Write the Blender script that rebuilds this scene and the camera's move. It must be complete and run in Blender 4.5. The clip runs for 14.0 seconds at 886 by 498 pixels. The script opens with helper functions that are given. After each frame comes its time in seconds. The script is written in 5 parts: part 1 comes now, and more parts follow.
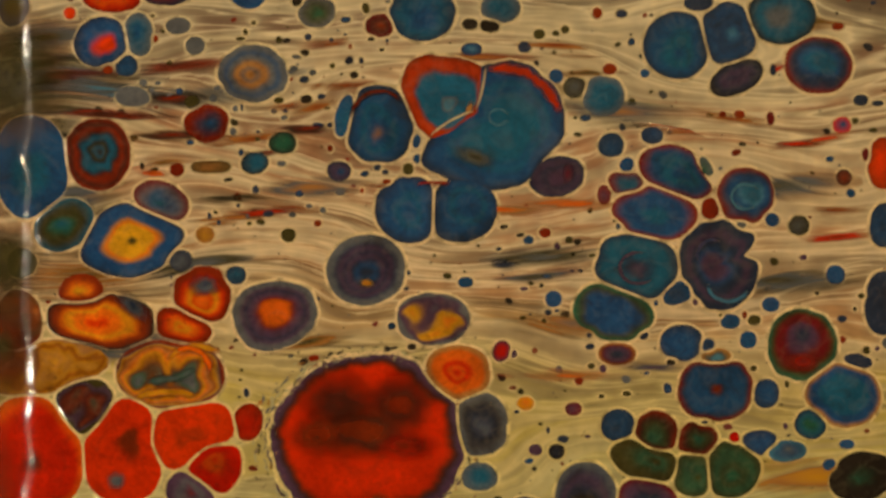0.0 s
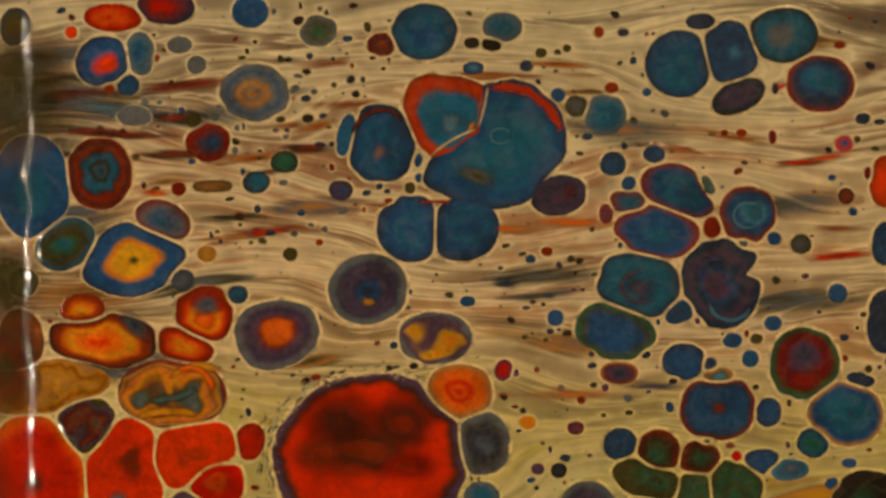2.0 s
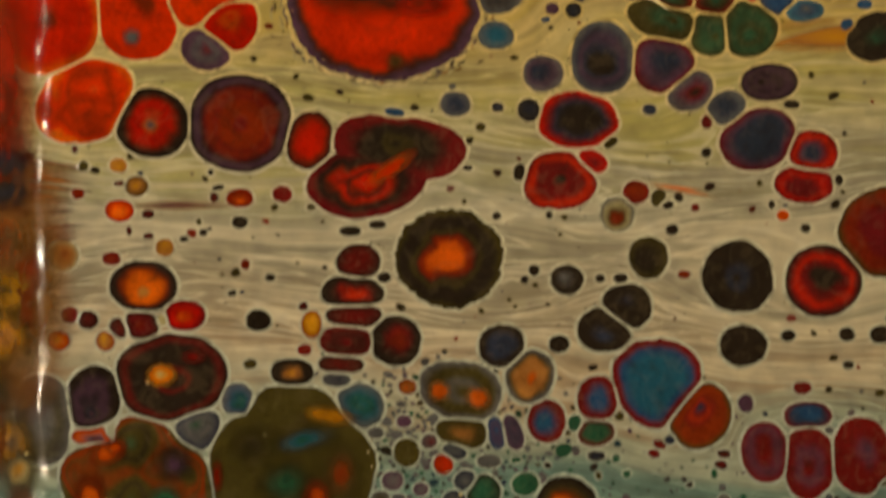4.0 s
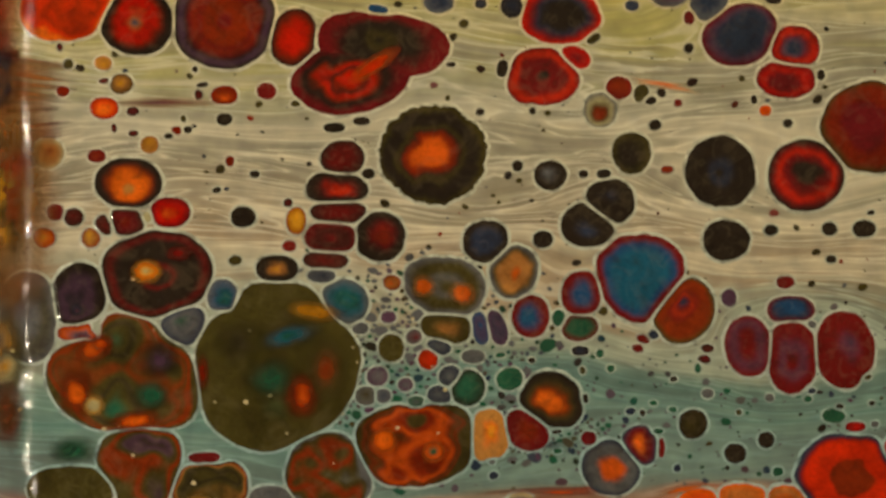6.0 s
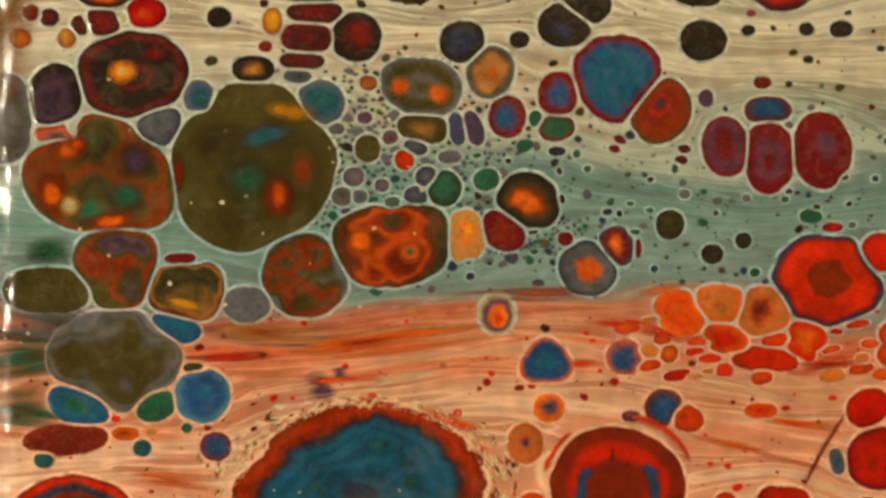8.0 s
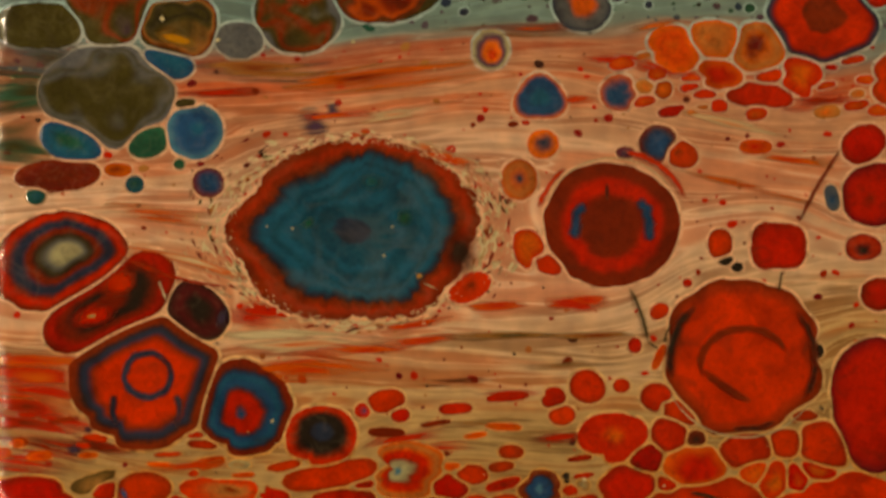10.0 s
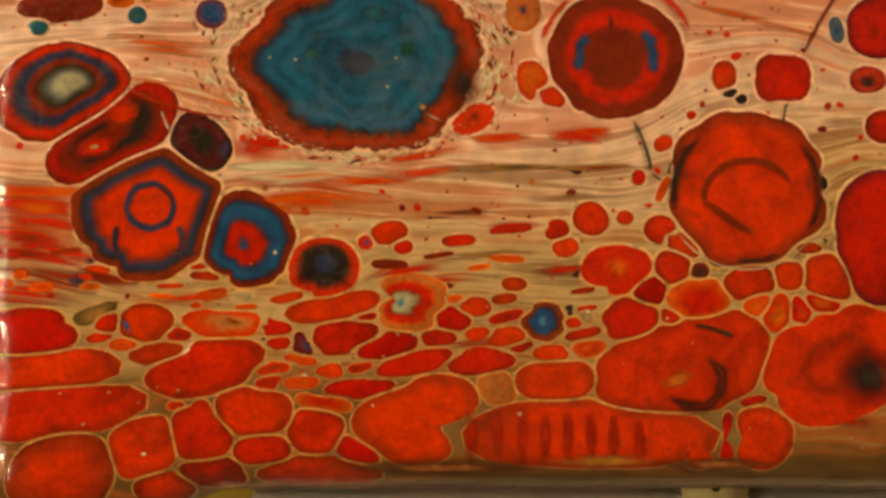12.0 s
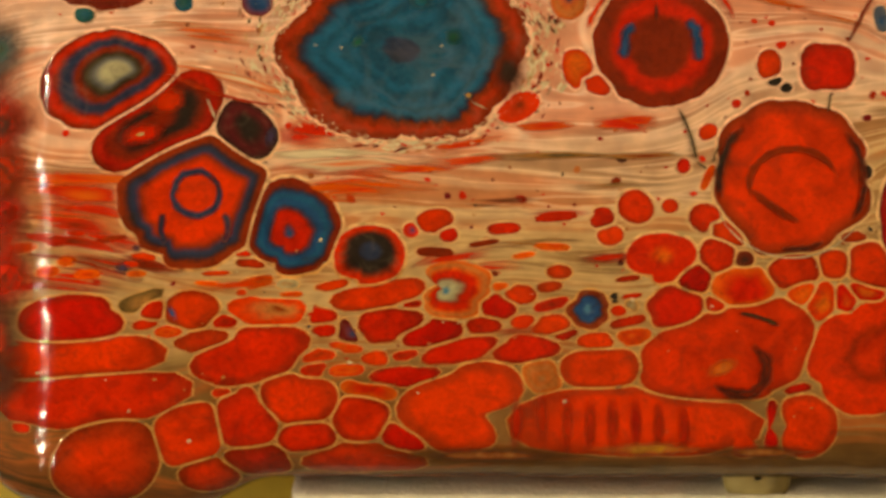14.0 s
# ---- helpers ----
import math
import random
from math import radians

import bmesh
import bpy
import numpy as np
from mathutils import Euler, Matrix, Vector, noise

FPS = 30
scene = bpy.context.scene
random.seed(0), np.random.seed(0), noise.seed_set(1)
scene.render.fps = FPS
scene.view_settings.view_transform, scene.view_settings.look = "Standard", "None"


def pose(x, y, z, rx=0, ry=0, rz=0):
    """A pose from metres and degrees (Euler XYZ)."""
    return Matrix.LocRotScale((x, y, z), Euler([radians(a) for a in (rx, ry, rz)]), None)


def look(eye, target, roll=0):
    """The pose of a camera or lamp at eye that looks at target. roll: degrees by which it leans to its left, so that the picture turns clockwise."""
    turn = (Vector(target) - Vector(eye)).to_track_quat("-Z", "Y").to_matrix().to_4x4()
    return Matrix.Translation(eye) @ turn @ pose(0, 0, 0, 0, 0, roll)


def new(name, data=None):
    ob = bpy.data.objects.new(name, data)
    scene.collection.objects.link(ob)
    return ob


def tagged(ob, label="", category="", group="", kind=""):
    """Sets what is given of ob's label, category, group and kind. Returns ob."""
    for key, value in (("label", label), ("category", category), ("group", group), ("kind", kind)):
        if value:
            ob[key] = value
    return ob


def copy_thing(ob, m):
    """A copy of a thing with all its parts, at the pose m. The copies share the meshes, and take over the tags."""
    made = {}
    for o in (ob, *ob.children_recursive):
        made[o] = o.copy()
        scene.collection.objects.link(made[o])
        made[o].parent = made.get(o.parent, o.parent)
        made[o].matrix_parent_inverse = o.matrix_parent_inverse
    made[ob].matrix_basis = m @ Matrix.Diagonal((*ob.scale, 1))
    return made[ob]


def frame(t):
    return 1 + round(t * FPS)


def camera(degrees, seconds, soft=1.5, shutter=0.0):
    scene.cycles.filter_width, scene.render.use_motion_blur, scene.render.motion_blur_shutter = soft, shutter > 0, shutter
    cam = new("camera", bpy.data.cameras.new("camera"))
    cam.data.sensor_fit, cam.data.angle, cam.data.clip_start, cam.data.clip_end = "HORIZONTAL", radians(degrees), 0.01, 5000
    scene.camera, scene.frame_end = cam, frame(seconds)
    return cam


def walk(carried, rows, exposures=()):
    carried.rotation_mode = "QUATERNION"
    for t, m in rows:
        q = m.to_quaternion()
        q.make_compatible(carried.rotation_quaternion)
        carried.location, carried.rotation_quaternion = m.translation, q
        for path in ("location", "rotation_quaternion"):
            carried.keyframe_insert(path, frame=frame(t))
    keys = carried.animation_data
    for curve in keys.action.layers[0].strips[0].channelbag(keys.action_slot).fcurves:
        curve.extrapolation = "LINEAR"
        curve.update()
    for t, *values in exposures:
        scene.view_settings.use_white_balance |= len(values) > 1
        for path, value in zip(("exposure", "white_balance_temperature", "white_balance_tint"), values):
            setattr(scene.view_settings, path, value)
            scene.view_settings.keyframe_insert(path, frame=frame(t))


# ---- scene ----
# ---- camera ----
MM = 0.001
TOP = 0.800            # height of the painted face above the room's floor
HIGH = 0.2444          # the lens above the painted face
cam = camera(60.0, 14.0, soft=3.2, shutter=0.4)
# seconds, across and along the canvas in mm, size ratio, turn in degrees
ROWS = [
    (0.0, 141.12, -79.38, 0.9975, -0.06),
    (0.5, 142.85, -76.85, 0.9981, -0.08),
    (1.0, 141.44, -73.88, 0.9971, -0.10),
    (1.5, 141.74, -72.13, 0.9973, -0.12),
    (2.0, 140.52, -73.31, 0.9981, -0.12),
    (2.5, 140.60, -75.24, 0.9977, -0.05),
    (2.9, 142.12, -100.02, 0.9977, -0.09),
    (3.0, 143.83, -113.88, 0.9961, -0.03),
    (3.5, 142.05, -167.13, 1.0003, 0.03),
    (4.0, 136.05, -220.11, 1.0006, 0.17),
    (4.2, 135.44, -234.10, 0.9967, 0.02),
    (6.3, 142.96, -261.66, 0.9968, -0.06),
    (6.5, 144.33, -270.21, 0.9971, -0.08),
    (7.0, 147.94, -291.12, 0.9982, -0.03),
    (7.2, 147.43, -296.66, 0.9967, -0.06),
    (9.3, 151.22, -365.11, 1.0026, -0.02),
    (9.5, 150.77, -375.84, 0.9996, -0.07),
    (10.0, 150.66, -400.89, 1.0027, -0.03),
    (10.5, 150.99, -416.85, 1.0036, 0.07),
    (11.0, 149.33, -432.18, 1.0034, 0.12),
    (11.5, 148.61, -444.34, 1.0034, 0.09),
    (12.0, 149.63, -454.26, 1.0050, 0.07),
    (12.5, 149.54, -453.83, 1.0041, 0.06),
    (13.0, 150.06, -453.69, 1.0033, 0.10),
    (13.5, 150.84, -454.93, 1.0034, 0.12),
    (14.0, 135.30, -458.14, 1.0032, 0.17),
]
walk(cam, [(t, pose(x * MM, y * MM, TOP + HIGH / s, 0, 0, turn)) for t, x, y, s, turn in ROWS],
     exposures=[(0.0, -0.50, 6550, 9), (2.5, -0.58, 6600, 9), (3.0, -0.50, 6750, 10), (4.0, -0.60, 6900, 10), (5.2, -0.4, 6450, 10), (6.5, -0.20, 6050, 6), (7.0, 0.26, 5850, 5), (8.2, 0.05, 6350, 9), (9.5, -0.45, 6900, 8), (10.5, -0.42, 7050, 9), (11.5, -0.12, 6900, 10), (12.5, 0.06, 6750, 10), (14.0, 0.10, 6800, 10)])

# ---- light ----
world = bpy.data.worlds.new("room_air")
scene.world = world
world.use_nodes = True
world.node_tree.nodes["Background"].inputs[0].default_value = (1.0, 0.80, 0.55, 1)
world.node_tree.nodes["Background"].inputs[1].default_value = 0.02


def area_lamp(name, eye, target, sx, sy, power, colour):
    data = bpy.data.lights.new(name, "AREA")
    data.shape, data.size, data.size_y, data.energy, data.color = "RECTANGLE", sx, sy, power, colour
    ob = new(name, data)
    ob.matrix_world = look(eye, target)
    return ob


WARM = (1.0, 0.80, 0.43)
area_lamp("ceiling_lamp_light", (1.10, 1.60, 2.30), (0.15, -0.25, TOP), 0.6, 0.6, 70.0, WARM)


# ---- materials ----
def nodes_of(name):
    m = bpy.data.materials.new(name)
    m.use_nodes = True
    nt = m.node_tree
    return m, nt, nt.nodes["Principled BSDF"]


def node(nt, kind, **inputs):
    n = nt.nodes.new(kind)
    for key, value in inputs.items():
        n.inputs[key.replace("_", " ")].default_value = value
    return n


def maths(nt, op, a, b):
    n = nt.nodes.new("ShaderNodeMath")
    n.operation = op
    for i, v in enumerate((a, b)):
        if isinstance(v, (int, float)):
            n.inputs[i].default_value = v
        else:
            nt.links.new(v, n.inputs[i])
    return n.outputs[0]


def mix(nt, fac, a, b, how="MIX"):
    n = nt.nodes.new("ShaderNodeMix")
    n.data_type, n.blend_type = "RGBA", how
    for i, v in ((0, fac), (6, a), (7, b)):
        if isinstance(v, (int, float)):
            n.inputs[i].default_value = v
        elif isinstance(v, tuple):
            n.inputs[i].default_value = (*v[:3], 1)
        else:
            nt.links.new(v, n.inputs[i])
    return n.outputs[2]


def ramp(nt, fac, stops, flow=""):
    n = nt.nodes.new("ShaderNodeValToRGB")
    e = n.color_ramp.elements
    while len(e) < len(stops):
        e.new(0.5)
    for k, (p, c) in enumerate(stops):
        e[k].position, e[k].color = p, (*c, 1)
    n.color_ramp.interpolation = flow or ("EASE" if len(stops) > 3 else "LINEAR")
    nt.links.new(fac, n.inputs[0])
    return n.outputs[0]


# dried paint colours, by one letter each
PAINT = {
    "F": (0.360, 0.018, 0.003), "U": (0.008, 0.072, 0.140), "T": (0.009, 0.100, 0.205), "B": (0.012, 0.068, 0.205), "N": (0.020, 0.033, 0.078), "L": (0.060, 0.200, 0.330),
    "K": (0.021, 0.015, 0.013), "M": (0.150, 0.006, 0.010), "R": (0.600, 0.016, 0.0005), "W": (0.210, 0.018, 0.003),
    "O": (0.720, 0.120, 0.005), "Y": (0.620, 0.290, 0.010), "A": (0.420, 0.180, 0.045), "G": (0.016, 0.105, 0.066),
    "D": (0.055, 0.046, 0.012), "P": (0.085, 0.040, 0.095), "S": (0.110, 0.120, 0.150), "E": (0.430, 0.400, 0.240),
    "C": (0.700, 0.600, 0.400),
}
HUES = {"F": "deep red", "U": "dark teal", "T": "teal", "B": "blue", "N": "navy", "L": "light blue", "K": "near black", "M": "maroon", "R": "red", "W": "rust brown", "O": "orange", "Y": "yellow",
        "A": "amber", "G": "dark green", "D": "olive", "P": "purple", "S": "slate grey", "E": "pale grey", "C": "cream"}


def gloss(nt, bsdf, scale=900.0, depth=0.05):
    """The skin of poured paint: glossy, with faint ripples and dust."""
    fine = node(nt, "ShaderNodeTexNoise", Scale=scale, Detail=3.0)
    slow = node(nt, "ShaderNodeTexNoise", Scale=70.0, Detail=2.0)
    geo = node(nt, "ShaderNodeNewGeometry")
    nt.links.new(geo.outputs["Position"], fine.inputs["Vector"])
    nt.links.new(geo.outputs["Position"], slow.inputs["Vector"])
    rough = maths(nt, "ADD", maths(nt, "MULTIPLY", fine.outputs["Fac"], 0.05), 0.055)
    nt.links.new(rough, bsdf.inputs["Roughness"])
    bsdf.inputs["Specular IOR Level"].default_value = 0.30
    bump = node(nt, "ShaderNodeBump", Strength=depth, Distance=0.001)
    both = maths(nt, "ADD", maths(nt, "MULTIPLY", fine.outputs["Fac"], 0.15), maths(nt, "MULTIPLY", slow.outputs["Fac"], 2.0))
    nt.links.new(both, bump.inputs["Height"])
    nt.links.new(bump.outputs[0], bsdf.inputs["Normal"])
    return fine, slow, geo


PAINTS = {}


def cell_paint(spec, how=""):
    """Paint that runs through the letters of spec from a cell's middle to its rim, unevenly."""
    key = spec + how
    if key in PAINTS:
        return PAINTS[key]
    m, nt, bsdf = nodes_of("poured_paint_" + key.lower())
    fine, slow, geo = gloss(nt, bsdf)
    ring = node(nt, "ShaderNodeAttribute")
    ring.attribute_name = "ring"
    info = node(nt, "ShaderNodeObjectInfo")
    co = node(nt, "ShaderNodeTexCoord")
    shift = node(nt, "ShaderNodeVectorMath")
    shift.operation = "MULTIPLY_ADD"
    shift.inputs[1].default_value = (1, 1, 1)
    nt.links.new(co.outputs["Object"], shift.inputs[0])
    nt.links.new(maths(nt, "MULTIPLY", info.outputs["Random"], 9.0), shift.inputs[2])
    own = node(nt, "ShaderNodeAttribute")
    own.attribute_name = "local"
    place_in = node(nt, "ShaderNodeVectorMath")
    place_in.operation = "ADD"
    nt.links.new(own.outputs["Vector"], place_in.inputs[0])
    nt.links.new(maths(nt, "MULTIPLY", info.outputs["Random"], 60.0), place_in.inputs[1])
    lop = node(nt, "ShaderNodeTexNoise", Scale=0.95, Detail=1.2, Distortion=0.5)
    nt.links.new(place_in.outputs[0], lop.inputs["Vector"])
    grain = node(nt, "ShaderNodeTexNoise", Scale=420.0, Detail=4.0, Distortion=1.2)
    nt.links.new(shift.outputs[0], grain.inputs["Vector"])
    # the rim keeps its line, the middle wanders
    polar = node(nt, "ShaderNodeAttribute")
    polar.attribute_name = "radial"
    pull = node(nt, "ShaderNodeVectorMath")
    pull.operation = "ADD"
    nt.links.new(polar.outputs["Vector"], pull.inputs[0])
    nt.links.new(maths(nt, "MULTIPLY", info.outputs["Random"], 40.0), pull.inputs[1])
    feather = node(nt, "ShaderNodeTexNoise", Scale=4.0, Detail=4.0)
    nt.links.new(pull.outputs[0], feather.inputs["Vector"])
    room = maths(nt, "SUBTRACT", 1.08, ring.outputs["Fac"])
    sway = maths(nt, "MULTIPLY", maths(nt, "MULTIPLY", maths(nt, "SUBTRACT", lop.outputs["Fac"], 0.5), 0.45 if how == "calm" else 1.1), room)
    sway = maths(nt, "ADD", sway, maths(nt, "MULTIPLY", maths(nt, "SUBTRACT", grain.outputs["Fac"], 0.5), 0.04))
    sway = maths(nt, "ADD", sway, maths(nt, "MULTIPLY", maths(nt, "MULTIPLY", maths(nt, "SUBTRACT", feather.outputs["Fac"], 0.5), 0.20 if how == "ragged" else 0.10), ring.outputs["Fac"]))
    place = maths(nt, "ADD", ring.outputs["Fac"], sway)
    if how == "mottled":
        # marbled: the colours lie in blots, not in rings
        blot = node(nt, "ShaderNodeTexNoise", Scale=0.85, Detail=1.0, Distortion=0.5)
        nt.links.new(place_in.outputs[0], blot.inputs["Vector"])
        place = maths(nt, "ADD", maths(nt, "MULTIPLY", maths(nt, "SUBTRACT", blot.outputs["Fac"], 0.5), 1.9), 0.45)
        edge = maths(nt, "MULTIPLY", maths(nt, "POWER", ring.outputs["Fac"], 6.0), 0.6)
        place = maths(nt, "ADD", place, edge)
    letters = spec if len(spec) > 1 else spec * 2
    if set(letters) == {"R"}:
        letters = "RRRRRRRRFF"
    n = len(letters) - 1
    colour = ramp(nt, place, [(0.04 + 0.92 * k / n, PAINT[c]) for k, c in enumerate(letters)], "B_SPLINE")
    tone = ramp(nt, grain.outputs["Fac"], [(0.3, (0.78, 0.78, 0.82)), (0.52, (1, 1, 1)), (0.72, (1.14, 1.12, 1.08))])
    colour = mix(nt, 1.0, colour, tone, "MULTIPLY")
    swirl = node(nt, "ShaderNodeTexNoise", Scale=70.0, Detail=2.0, Distortion=0.9)
    nt.links.new(shift.outputs[0], swirl.inputs["Vector"])
    patch = ramp(nt, swirl.outputs["Fac"], [(0.32, (0.70, 0.68, 0.68)), (0.50, (0.98, 0.97, 0.96)), (0.68, (1.14, 1.14, 1.10))])
    colour = mix(nt, 1.0, colour, patch, "MULTIPLY")
    veil = node(nt, "ShaderNodeTexNoise", Scale=1.5, Detail=3.0, Distortion=1.6)
    nt.links.new(place_in.outputs[0], veil.inputs["Vector"])
    thin = 0.0 if sum(letters.count(c) for c in "RFWO") * 2 > len(letters) else 0.08
    colour = mix(nt, ramp(nt, veil.outputs["Fac"], [(0.50, (0, 0, 0)), (0.66, (thin, thin, thin)), (0.74, (0, 0, 0))]), colour, (0.34, 0.27, 0.17))
    colour = mix(nt, ramp(nt, veil.outputs["Fac"], [(0.28, (0.34, 0.34, 0.34)), (0.46, (0, 0, 0))]), colour, (0.030, 0.018, 0.010))
    lone = node(nt, "ShaderNodeHueSaturation")
    nt.links.new(maths(nt, "ADD", maths(nt, "MULTIPLY", info.outputs["Random"], 0.30), 0.82), lone.inputs["Value"])
    nt.links.new(maths(nt, "ADD", maths(nt, "MULTIPLY", info.outputs["Random"], 0.008), 0.497), lone.inputs["Hue"])
    nt.links.new(colour, lone.inputs["Color"])
    colour = lone.outputs[0]
    nt.links.new(colour, bsdf.inputs["Base Color"])
    if how == "inlay":
        fade = maths(nt, "ADD", ring.outputs["Fac"], maths(nt, "MULTIPLY", maths(nt, "SUBTRACT", feather.outputs["Fac"], 0.5), 0.5))
        nt.links.new(ramp(nt, fade, [(0.30, (0.95, 0.95, 0.95)), (1.0, (0, 0, 0))]), bsdf.inputs["Alpha"])
    if how == "over":
        fade = maths(nt, "ADD", ring.outputs["Fac"], maths(nt, "MULTIPLY", maths(nt, "SUBTRACT", grain.outputs["Fac"], 0.5), 0.5))
        nt.links.new(ramp(nt, fade, [(0.30, (0.9, 0.9, 0.9)), (0.95, (0, 0, 0))]), bsdf.inputs["Alpha"])
    PAINTS[key] = m
    return m


def streak_paint(spec):
    """Paint drawn out along the canvas: fades into its neighbours in thin threads."""
    key = "~" + spec
    if key in PAINTS:
        return PAINTS[key]
    m, nt, bsdf = nodes_of("drawn_paint_" + spec.lower())
    gloss(nt, bsdf)
    flow = node(nt, "ShaderNodeUVMap")
    flow.uv_map = "flow"
    ring = node(nt, "ShaderNodeAttribute")
    ring.attribute_name = "ring"
    wide = node(nt, "ShaderNodeMapping")
    wide.inputs["Scale"].default_value = (14, 340, 1)
    nt.links.new(flow.outputs[0], wide.inputs[0])
    thread = node(nt, "ShaderNodeTexNoise", Scale=1.0, Detail=4.0, Distortion=0.7)
    nt.links.new(wide.outputs[0], thread.inputs["Vector"])
    letters = spec if len(spec) > 1 else spec * 2
    n = len(letters) - 1
    place = maths(nt, "ADD", ring.outputs["Fac"], maths(nt, "MULTIPLY", maths(nt, "SUBTRACT", thread.outputs["Fac"], 0.5), 0.9))
    colour = ramp(nt, place, [(0.85 * k / n, PAINT[c]) for k, c in enumerate(letters)])
    nt.links.new(colour, bsdf.inputs["Base Color"])
    cover = ramp(nt, maths(nt, "ADD", ring.outputs["Fac"], maths(nt, "MULTIPLY", maths(nt, "SUBTRACT", thread.outputs["Fac"], 0.5), 2.4)),
                 [(0.25, (0.85, 0.85, 0.85)), (0.95, (0, 0, 0))])
    nt.links.new(cover, bsdf.inputs["Alpha"])
    PAINTS[key] = m
    return m


def ground_paint():
    """The pale ground coat: bands of colour along the canvas, drawn into threads that bend round the cells. Its last
    bands also hold the lower edge's shade.
    """
    m, nt, bsdf = nodes_of("poured_ground_coat")
    fine, slow, geo = gloss(nt, bsdf, depth=0.12)
    flow = node(nt, "ShaderNodeUVMap")
    flow.uv_map = "flow"
    split = node(nt, "ShaderNodeSeparateXYZ")
    nt.links.new(flow.outputs[0], split.inputs[0])

    def threads(sx, sy, detail, warp):
        mp = node(nt, "ShaderNodeMapping")
        mp.inputs["Scale"].default_value = (sx, sy, 1)
        nt.links.new(flow.outputs[0], mp.inputs[0])
        n = node(nt, "ShaderNodeTexNoise", Scale=1.0, Detail=detail, Distortion=warp)
        nt.links.new(mp.outputs[0], n.inputs["Vector"])
        return n.outputs["Fac"]
    wide, thin, hair = threads(5, 58, 2, 0.6), threads(8, 120, 2, 1.2), threads(14, 300, 2, 0.8)
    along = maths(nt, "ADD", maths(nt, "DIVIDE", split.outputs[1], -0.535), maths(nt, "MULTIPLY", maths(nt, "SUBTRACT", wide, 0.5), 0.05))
    # last stops: brown paint, deepened with the shade of the rolled lower edge
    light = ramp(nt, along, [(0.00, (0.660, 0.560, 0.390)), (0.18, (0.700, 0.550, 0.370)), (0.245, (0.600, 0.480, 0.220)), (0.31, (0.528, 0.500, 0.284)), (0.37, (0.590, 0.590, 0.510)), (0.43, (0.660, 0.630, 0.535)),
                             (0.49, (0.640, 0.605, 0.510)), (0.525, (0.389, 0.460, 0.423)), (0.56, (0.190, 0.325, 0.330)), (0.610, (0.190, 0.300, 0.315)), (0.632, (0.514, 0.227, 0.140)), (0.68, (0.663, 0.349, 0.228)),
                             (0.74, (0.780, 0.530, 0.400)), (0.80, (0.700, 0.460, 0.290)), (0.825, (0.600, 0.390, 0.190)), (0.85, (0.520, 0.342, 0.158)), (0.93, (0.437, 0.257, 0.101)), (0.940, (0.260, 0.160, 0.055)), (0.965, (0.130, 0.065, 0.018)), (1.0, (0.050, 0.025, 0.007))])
    # the streaks darken there too, shade painted in with the brown
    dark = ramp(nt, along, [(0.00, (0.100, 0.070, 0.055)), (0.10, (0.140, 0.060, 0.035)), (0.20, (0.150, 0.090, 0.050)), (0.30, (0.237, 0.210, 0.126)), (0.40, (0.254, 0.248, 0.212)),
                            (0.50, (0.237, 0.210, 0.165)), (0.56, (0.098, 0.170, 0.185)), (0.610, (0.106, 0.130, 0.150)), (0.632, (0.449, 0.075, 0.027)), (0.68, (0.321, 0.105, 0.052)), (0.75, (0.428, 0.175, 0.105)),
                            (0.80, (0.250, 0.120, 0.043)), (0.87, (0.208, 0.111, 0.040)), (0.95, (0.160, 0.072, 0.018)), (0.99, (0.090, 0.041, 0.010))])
    tint = ramp(nt, along, [(0.00, (0.300, 0.220, 0.170)), (0.08, (0.460, 0.220, 0.120)), (0.18, (0.520, 0.270, 0.130)), (0.25, (0.560, 0.440, 0.100)), (0.32, (0.473, 0.460, 0.168)), (0.40, (0.339, 0.363, 0.317)),
                            (0.50, (0.440, 0.344, 0.258)), (0.56, (0.131, 0.280, 0.289)), (0.610, (0.164, 0.260, 0.300)), (0.635, (0.663, 0.113, 0.027)), (0.68, (0.749, 0.227, 0.105)), (0.75, (0.780, 0.330, 0.210)),
                            (0.81, (0.572, 0.188, 0.065)), (0.86, (0.437, 0.188, 0.058)), (0.95, (0.420, 0.108, 0.022))])
    rich = light
    pale = mix(nt, 1.0, light, (1.20, 1.24, 1.32), "MULTIPLY")
    blush = threads(5, 75, 2, 1.4)
    calm = threads(5, 26, 2, 0.6)
    light = mix(nt, ramp(nt, blush, [(0.46, (0, 0, 0)), (0.58, (0.9, 0.9, 0.9))]), light, tint)
    # layers of paint lie beside one another in soft bands, with bright threads along their edges
    body = maths(nt, "ADD", maths(nt, "MULTIPLY", wide, 0.58), maths(nt, "ADD", maths(nt, "MULTIPLY", thin, 0.37), maths(nt, "MULTIPLY", hair, 0.05)))
    body = maths(nt, "ADD", body, maths(nt, "MULTIPLY", maths(nt, "SUBTRACT", calm, 0.5), 0.30))
    share = ramp(nt, body, [(0.34, (0.60, 0.60, 0.60)), (0.40, (0.10, 0.10, 0.10)), (0.45, (0.0, 0.0, 0.0)), (0.475, (0.55, 0.55, 0.55)), (0.50, (0.05, 0.05, 0.05)), (0.535, (0.15, 0.15, 0.15)), (0.565, (0.95, 0.95, 0.95)), (0.60, (0.35, 0.35, 0.35)), (0.66, (0.95, 0.95, 0.95))], "B_SPLINE")
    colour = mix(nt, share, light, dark)
